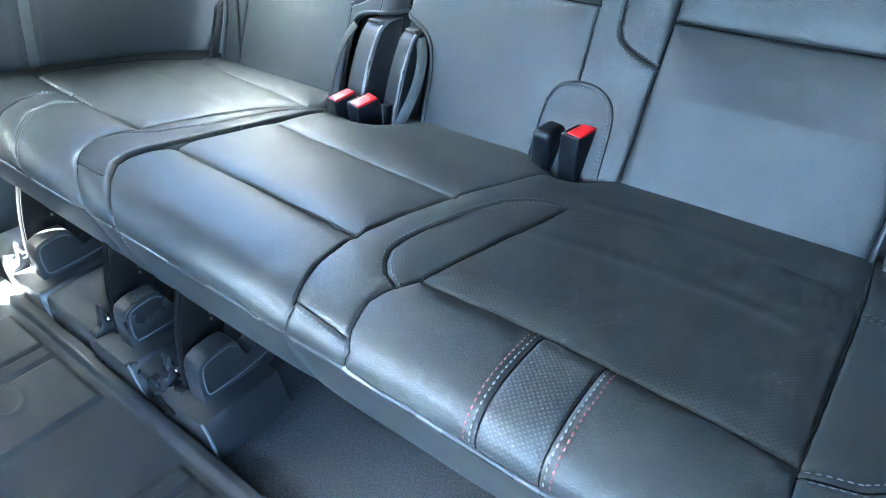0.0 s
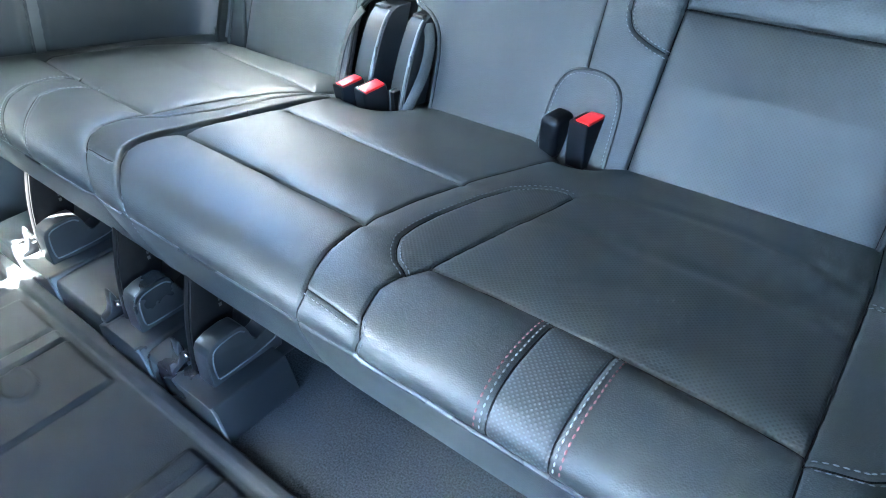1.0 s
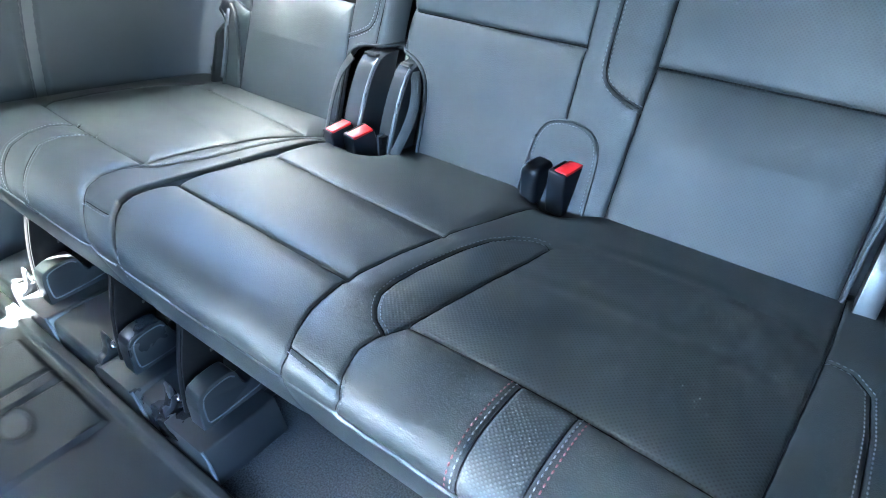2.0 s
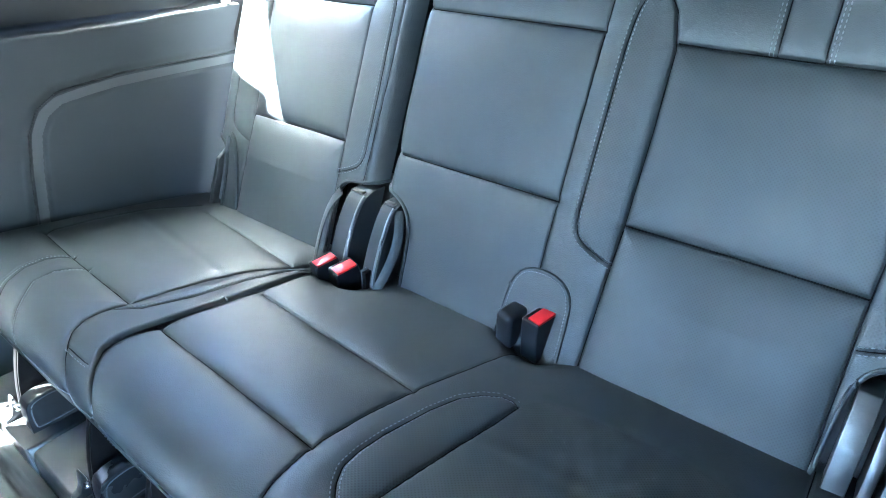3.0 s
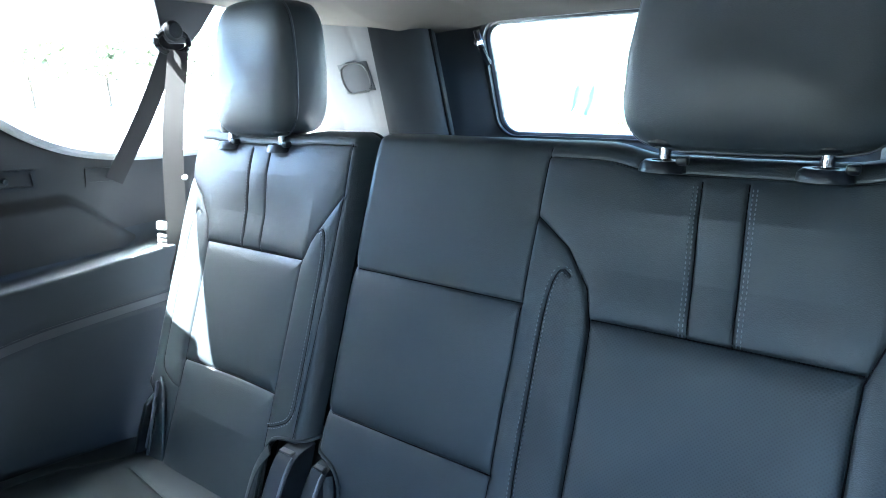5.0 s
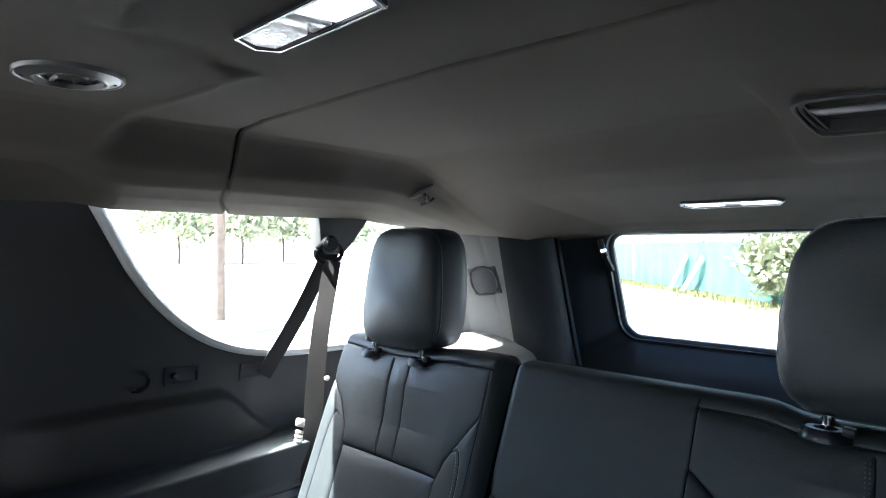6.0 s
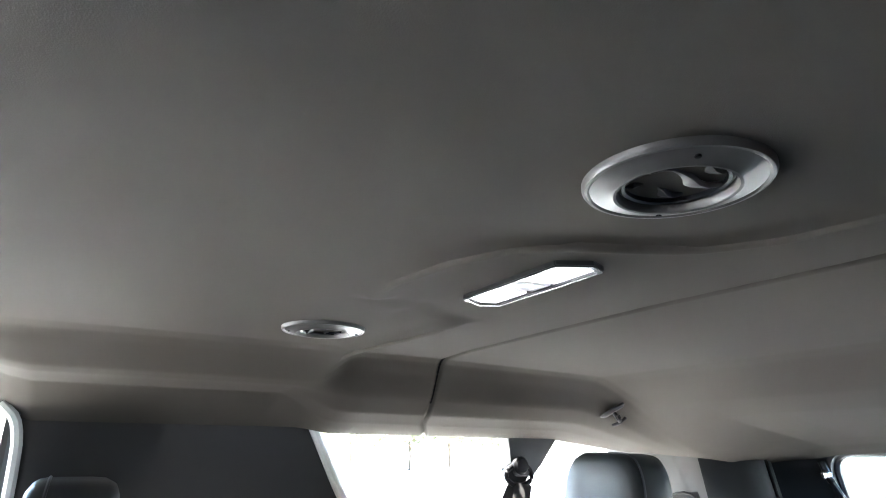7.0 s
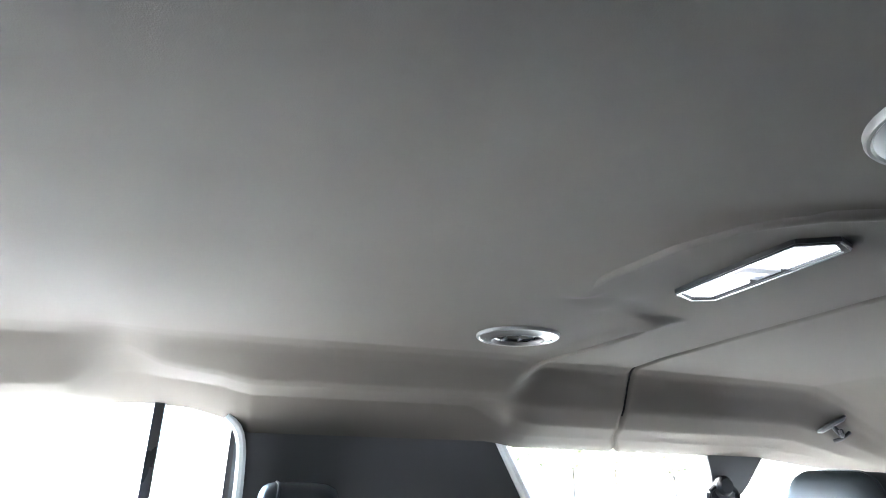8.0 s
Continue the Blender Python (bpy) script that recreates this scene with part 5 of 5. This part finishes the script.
part("webbing", webbing([(-0.786, 0.792, 1.036), (-0.764, 0.758, 0.95), (-0.740, 0.720, 0.85), (-0.710, 0.684, 0.68), (-0.697, 0.668, 0.55), (-0.690, 0.655, 0.42), (-0.690, 0.64, 0.25)], 0.042, (0.85, -0.50, 0), (0.75, -0.60, 0.1)), WEBBING, belt)
part("webbing", webbing([(-0.798, 0.776, 1.034), (-0.806, 0.712, 0.91), (-0.835, 0.628, 0.764)], 0.036, (0.95, -0.30, 0), (0.95, -0.30, 0)), WEBBING, belt)
m = pose(-0.703, 0.650, 0.672, 0, 8, 35)
tongue = box((-0.014, -0.006, -0.008), (0.007, 0.005, 0.011), 0.004)
tongue.transform(m)
part("tongue", tongue, LATCH, belt, "white plastic belt tongue stop")
for k in range(3):
    c = box((-0.012, -0.004, -0.024 - 0.010 * k), (0.006, 0.004, -0.017 - 0.010 * k), 0.0015)
    c.transform(m)
    part("tongue_rib", c, LATCH, belt)
part("stop_button", lathe([(0, 0.004), (0.005, 0.003), (0.006, -0.003)], pose(-0.662, 0.690, 0.775, 0, 60, 0), 10), LATCH, belt)

# ---------------------------------------------------------------- rear pillar and liftgate
PIL = rounded([(-0.865, 1.20), (-0.82, 1.215), (-0.76, 1.245), (-0.66, 1.300), (-0.60, 1.330), (-0.555, 1.365), (-0.530, 1.400), (-0.520, 1.44), (-0.53, 1.50), (-0.60, 1.58)], 2)
PS = np.r_[0, np.cumsum(np.hypot(*np.diff(PIL, axis=0).T))]
pillar = thing("pillar_trim", "grey plastic rear pillar trim with a speaker grille", "pillar trim", kind="structure")


def pil_base(u, v):
    s = smooth(0.22, 0.36, u)
    return np.interp(u, PS, PIL[:, 0]) - 0.037 * s + 0.12 * s * (1.02 - v), np.interp(u, PS, PIL[:, 1]) + (1.02 - v) * np.interp(u, [0, 0.08, 0.25, 0.40], [0.42, 0.42, 0.22, 0.14]), v


def pil_height(u, v):
    h = -0.002 * np.exp(-((away(u, v, [(0.165, 1.2), (0.195, 1.0), (0.215, 0.6)]) / 0.003) ** 2))
    return h


pil_sheet = Sheet(grid(0, PS[-1], 0.006), grid(0.0, 1.18, 0.006), pil_base, pil_height)
# Past the grille the same plastic is painted darker for shade.
pil_sheet.build({0: ("pillar_panel", PILLAR_GREY, "pale grey plastic"), 1: ("pillar_panel", PILLAR_SHADE, "same grey plastic painted darker for shade")}, lambda u, v: (u > 0.234).astype(int), pillar)
g = [tuple(pil_sheet.at(u, v, 0.004)) for u, v in ((0.130, 0.925), (0.215, 0.935), (0.205, 1.015), (0.125, 1.005))]
bm = bmesh.new()
vs = [bm.verts.new(p) for p in g]
bm.faces.new(vs)
ext = bmesh.ops.extrude_face_region(bm, geom=bm.faces[:])
bmesh.ops.translate(bm, verts=[v for v in ext["geom"] if isinstance(v, bmesh.types.BMVert)], vec=(0.004, 0.006, 0))
part("speaker_grille", bm, DARK_TRIM, pillar, "dark speaker grille")
part("grille_rim", tube([pil_sheet.at(u, v, 0.004) for u, v in rounded([(0.170, 0.93), (0.215, 0.935), (0.205, 1.015), (0.125, 1.005), (0.130, 0.925), (0.170, 0.93)], 2)], 0.0035, 6), DARK_TRIM, pillar)
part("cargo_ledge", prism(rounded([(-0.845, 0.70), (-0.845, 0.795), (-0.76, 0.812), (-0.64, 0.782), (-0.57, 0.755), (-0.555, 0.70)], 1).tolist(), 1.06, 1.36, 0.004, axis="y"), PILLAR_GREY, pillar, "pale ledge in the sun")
part("rear_seal", tube([pil_sheet.at(PS[np.argmax(PIL[:, 0])] + 0.022, z, 0.001) for z in np.linspace(0.2, 1.12, 30)], 0.005, 8), CARPET_EDGE, pillar)
part("rear_pillar_near", box((0.53, 1.20, -0.05), (0.90, 1.50, 1.14), 0.03), TRIM)
tagged(bpy.data.objects["rear_pillar_near"], "grey plastic rear pillar trim", "pillar trim", kind="structure")


def gate_y(z):
    return 1.575 + (1.115 - z) * 0.35


def round_rect(x0, x1, z0, z1, r, n=6):
    out = []
    for cx, cz, a in ((x1 - r, z1 - r, 0), (x0 + r, z1 - r, 90), (x0 + r, z0 + r, 180), (x1 - r, z0 + r, 270)):
        out += [(cx + r * math.cos(radians(a + 90 * k / n)), cz + r * math.sin(radians(a + 90 * k / n))) for k in range(n + 1)]
    return out


gate = thing("liftgate", "charcoal liftgate trim round a wide rear window", "liftgate", kind="structure")
R_HOLE = round_rect(-0.478, 0.478, 0.782, 1.118, 0.055)
part("gate_panel", plate([(-0.75, -0.05), (0.75, -0.05), (0.75, 1.15), (-0.75, 1.15)], [R_HOLE], lambda a, c: (a, gate_y(c), c), (0, 0.05, 0)), GATE_TRIM, gate)
part("glass_seal", tube([(x, gate_y(z) + 0.030, z) for x, z in R_HOLE + R_HOLE[:1]], 0, 8, flat=(0.010, 0.014, (0, 1, 0.2))), BLACK_PLASTIC, gate, "black rubber glass seal")
part("pane", plate(round_rect(-0.50, 0.50, 0.75, 1.135, 0.05), [], lambda a, c: (a, gate_y(c) + 0.055, c), (0, 0.004, 0)), REAR_GLASS, gate).visible_shadow = False
sill = rounded([(gate_y(0.765) + 0.02, 0.765), (gate_y(0.765) - 0.01, 0.762), (gate_y(0.72) - 0.045, 0.700), (gate_y(0.70) - 0.060, 0.670), (gate_y(0.66) - 0.062, 0.66), (gate_y(0.40) - 0.03, 0.40), (gate_y(0.40) + 0.02, 0.40)], 1)
part("gate_sill", prism(sill.tolist(), -0.56, 0.56, 0.004), GATE_TRIM, gate)
hump = prism(rounded([(0.09, 0.76), (0.13, 0.768), (0.18, 0.815), (0.24, 0.822), (0.40, 0.822), (0.46, 0.76)], 2).tolist(), gate_y(0.79) - 0.03, gate_y(0.79) + 0.02, 0.01, axis="y")
part("latch_cover", hump, GATE_TRIM, gate)
outer = round_rect(-0.62, 0.62, 0.655, 1.145, 0.07)
rings = []
bm = bmesh.new()
for k, swell in ((0.0, 0.0), (0.12, 0.0), (0.35, 0.012), (0.6, 0.014), (0.85, 0.006), (1.0, -0.002)):
    ring = []
    for (ox, oz), (ix, iz) in zip(outer, R_HOLE):
        x, z = ox + (ix - ox) * k, oz + (iz - oz) * k
        y0, y1 = 1.495 + (1.12 - oz) * 0.05, gate_y(iz) + 0.012
        ring.append(bm.verts.new((x, y0 + (y1 - y0) * k - swell, z)))
    rings.append(ring)
for r, q in zip(rings, rings[1:]):
    for k in range(len(r)):
        bm.faces.new((r[k], r[(k + 1) % len(r)], q[(k + 1) % len(r)], q[k]))
bmesh.ops.solidify(bm, geom=bm.faces[:], thickness=-0.006)
part("window_surround", bm, GATE_TRIM, gate, "slate window surround")
hinge = thing("glass_hinge", "small black hinge arm beside the rear window", "hinge")
part("arm", tube(rounded([(-0.490, gate_y(1.09) - 0.01, 1.095), (-0.478, gate_y(1.05) - 0.02, 1.05), (-0.470, gate_y(1.0) - 0.004, 1.00)], 2), 0.010, 8), GLOSS_PLASTIC, hinge)
part("pivot", lathe([(0, 0.01), (0.010, 0.008), (0.012, -0.006)], pose(-0.482, gate_y(1.06) - 0.022, 1.062, 90, 0, 0), 14), CHROME, hinge)

# ---------------------------------------------------------------- near side, front and second row
# Unseen side, left windowless to keep light out; its opening lights the near seat.
near_wall = thing("wall_near", "unseen charcoal side trim with an opening added for light", "side trim", kind="structure")
part("lower_panel", box((0.72, -0.30, -0.05), (0.86, 1.50, 0.62), 0.02), TRIM, near_wall)
part("upper_panel", plate([(-0.30, 0.60), (1.50, 0.60), (1.50, 1.20), (-0.30, 1.20)], [], lambda a, c: (0.84, a, c), (0.05, 0, 0)), TRIM, near_wall)
part("door_panel", plate([(-2.45, -0.05), (-0.30, -0.05), (-0.30, 1.24), (-2.45, 1.24)], [[(-0.54, 0.12), (-0.32, 0.12), (-0.32, 0.62), (-0.54, 0.62)]], lambda a, c: (0.845, a, c), (0.05, 0, 0)), TRIM, near_wall)
# Unseen front; the windscreen opening is sized for the light it lets in.
front = thing("wall_front", "unseen dashboard and windscreen surround, opening sized for light", "dashboard", kind="structure")
part("bulkhead", plate([(-0.90, -0.05), (0.90, -0.05), (0.90, 1.30), (-0.90, 1.30)], [[(-0.74, 0.90), (0.74, 0.90), (0.68, 1.17), (-0.68, 1.17)]], lambda a, c: (a, -2.40, c), (0, -0.05, 0)), DARK_TRIM, front)

part("dashboard", prism(rounded([(-2.40, 0.30), (-2.40, 0.77), (-2.20, 0.78), (-2.02, 0.72), (-1.98, 0.60), (-2.05, 0.30)], 1).tolist(), -0.84, 0.84, 0.01), DARK_TRIM, front)
# Unseen bonnet, added to keep ground light off the headliner.
bonnet = thing("bonnet", "unseen dark bonnet added to block ground light", "bonnet", kind="structure")
part("panel", prism(rounded([(-2.46, 0.55), (-2.46, 0.74), (-3.2, 0.72), (-3.75, 0.62), (-3.85, 0.35), (-3.85, 0.0)], 1).tolist(), -0.90, 0.90, 0.02), PAINT, bonnet)

second = thing("second_row_seat", "black leather second-row seat with a headrest", "car seat")
headrest(second, -0.545, 0.250, -0.185, 0.885, 1.068, (-0.60, -0.49))
# Backrest out of view, shaped to narrow the sun strip on the floor.
back2 = prism(rounded([(-0.56, 0.30), (-0.30, 0.86), (-0.236, 0.892), (-0.172, 0.874), (-0.252, 0.76), (-0.315, 0.67), (-0.335, 0.56), (-0.36, 0.45), (-0.42, 0.30)], 1).tolist(), -0.83, -0.34, 0.03, segments=3)
for v in back2.verts:
    k = float(smooth(0.66, 0.80, v.co.z))
    v.co.x += 0.045 * k if v.co.x < -0.57 else -0.02 * k
part("backrest", back2, LEATHER, second)
part("cushion", box((-0.77, -0.90, 0.18), (-0.33, -0.30, 0.36), 0.05, segments=4), LEATHER, second)
part("pedestal", box((-0.72, -0.85, 0.0), (-0.38, -0.45, 0.18), 0.02), BLACK_PLASTIC, second)

# ---------------------------------------------------------------- outside
ground = thing("ground", "pale sunlit concrete yard", "ground", kind="structure")
GZ = -0.78
part("yard", plate([(-900, -900), (900, -900), (900, 900), (-900, 900)], [], lambda a, c: (a, c, GZ), (0, 0, -0.1)), CONCRETE, ground)
verge = thing("grass_verge", "strip of dry grass along the green fence", "grass", kind="stuff")
bm = bmesh.new()
for _ in range(5000):
    d, off = random.uniform(-4, 32), abs(random.gauss(0, 0.7))
    x, y = -1.5 - 0.736 * d - 0.677 * off, 17.1 + 0.677 * d - 0.736 * off
    h, a = random.uniform(0.05, 0.22), random.uniform(0, 6.28)
    p = Vector((x, y, GZ))
    s = Vector((math.cos(a), math.sin(a), 0)) * 0.03
    bm.faces.new([bm.verts.new(p - s), bm.verts.new(p + s), bm.verts.new(p + Vector((random.uniform(-0.05, 0.05), random.uniform(-0.05, 0.05), h)))])
part("grass_blades", bm, VERGE, verge)
fence = thing("screen_fence", "green mesh screen fence with posts", "fence")
F_AT, F_WAY = Vector((-1.5, 17.1, GZ)), Vector((-0.736, 0.677, 0))
for i in range(10):
    bm = bmesh.new()
    cols = [[bm.verts.new(F_AT + F_WAY * (3.6 * i + 0.3 * k) + Vector((0.05 * math.sin(k * 1.7 + i), 0.05 * math.sin(k * 1.7 + i), 0.04 + z))) for k in range(13)] for z in (0.0, 0.9, 2.0)]
    for r, q in zip(cols, cols[1:]):
        for k in range(12):
            bm.faces.new((r[k], r[k + 1], q[k + 1], q[k]))
    bmesh.ops.solidify(bm, geom=bm.faces[:], thickness=0.01)
    part("screen", bm, FENCE_GREEN, fence)
    p = F_AT + F_WAY * (3.6 * i) + Vector((0.1, 0.1, 0))
    part("post", tube([p, p + Vector((0, 0, 2.1))], 0.03, 8), STEEL, fence)
for d, lean in ((12.55, 0.75), (11.35, 0.95)):
    plank = thing("leaning_board", "pale wooden board leaning on the fence", "board", "leaning boards")
    p = F_AT + F_WAY * d + Vector((-0.35, -0.35, 0))
    part("board", tube([p, p - F_WAY * lean + Vector((0.3, 0.3, 1.45))], 0, 8, flat=(0.12, 0.02, (0.7, 0.7, 0))), CONCRETE, plank)
pole = thing("utility_pole", "weathered wooden utility pole", "pole")
part("pole", tube([(-14.3, 6.9, GZ), (-14.3, 6.9, GZ + 9)], 0.13, 14), WOOD, pole)
kerb = thing("kerb", "low concrete kerb beside the yard", "kerb", kind="structure")
part("kerb_stone", box((-0.1, -7, 0), (0.1, 60, 0.14), 0.02, Matrix.Translation((-10.9, 5.2, GZ)) @ pose(0, 0, 0, 0, 0, 31)), CONCRETE, kerb)


def tree(x, y, high, crown, label, name="tree", leaf=1.0):
    t = thing(name, label, "tree" if name == "tree" else "shrub")
    trunk = tube([(x + 0.1 * math.sin(k), y, GZ + high * 0.6 * k / 6) for k in range(7)], 0.12, 10)
    limbs = []
    for k in range(7):
        a = 2.4 * k
        low, rise = (0.3 + 0.04 * k, 0.3) if name == "tree" else (0.08 + 0.09 * k, 0.16)
        base = Vector((x, y, GZ + high * low))
        tip = base + Vector((math.cos(a) * crown, math.sin(a) * crown, high * rise))
        tube([base, base.lerp(tip, 0.5) + Vector((0, 0, 0.1)), tip], 0.035, 6, trunk)
        limbs.append(tip)
    part("trunk", trunk, BARK, t)
    bm = bmesh.new()
    for _ in range(2600):
        c = random.choice(limbs) + Vector((random.gauss(0, crown * 0.33), random.gauss(0, crown * 0.33), random.gauss(0, high * 0.11)))
        r = Vector((random.uniform(-1, 1), random.uniform(-1, 1), random.uniform(-1, 1))).normalized()
        s = r.orthogonal().normalized() * random.uniform(0.05, 0.11) * leaf
        r *= random.uniform(0.09, 0.2) * leaf
        bm.faces.new([bm.verts.new(c - r), bm.verts.new(c + s), bm.verts.new(c + r), bm.verts.new(c - s)])
    part("crown", bm, LEAF, t)


for tx, ty, high in ((-60, 31.0, 6.5), (-62, 37.0, 7.5), (-56, 40.0, 6.0), (-64, 26.0, 6.5)):
    tree(tx, ty, high, 3.2, "leafy green tree beyond the road", leaf=2.4)
tree(-4.9, 20.2, 2.7, 0.9, "dense green shrub growing at the fence", "shrub")
tree(-3.5, 19.3, 3.0, 1.1, "dense green shrub growing at the fence", "shrub")
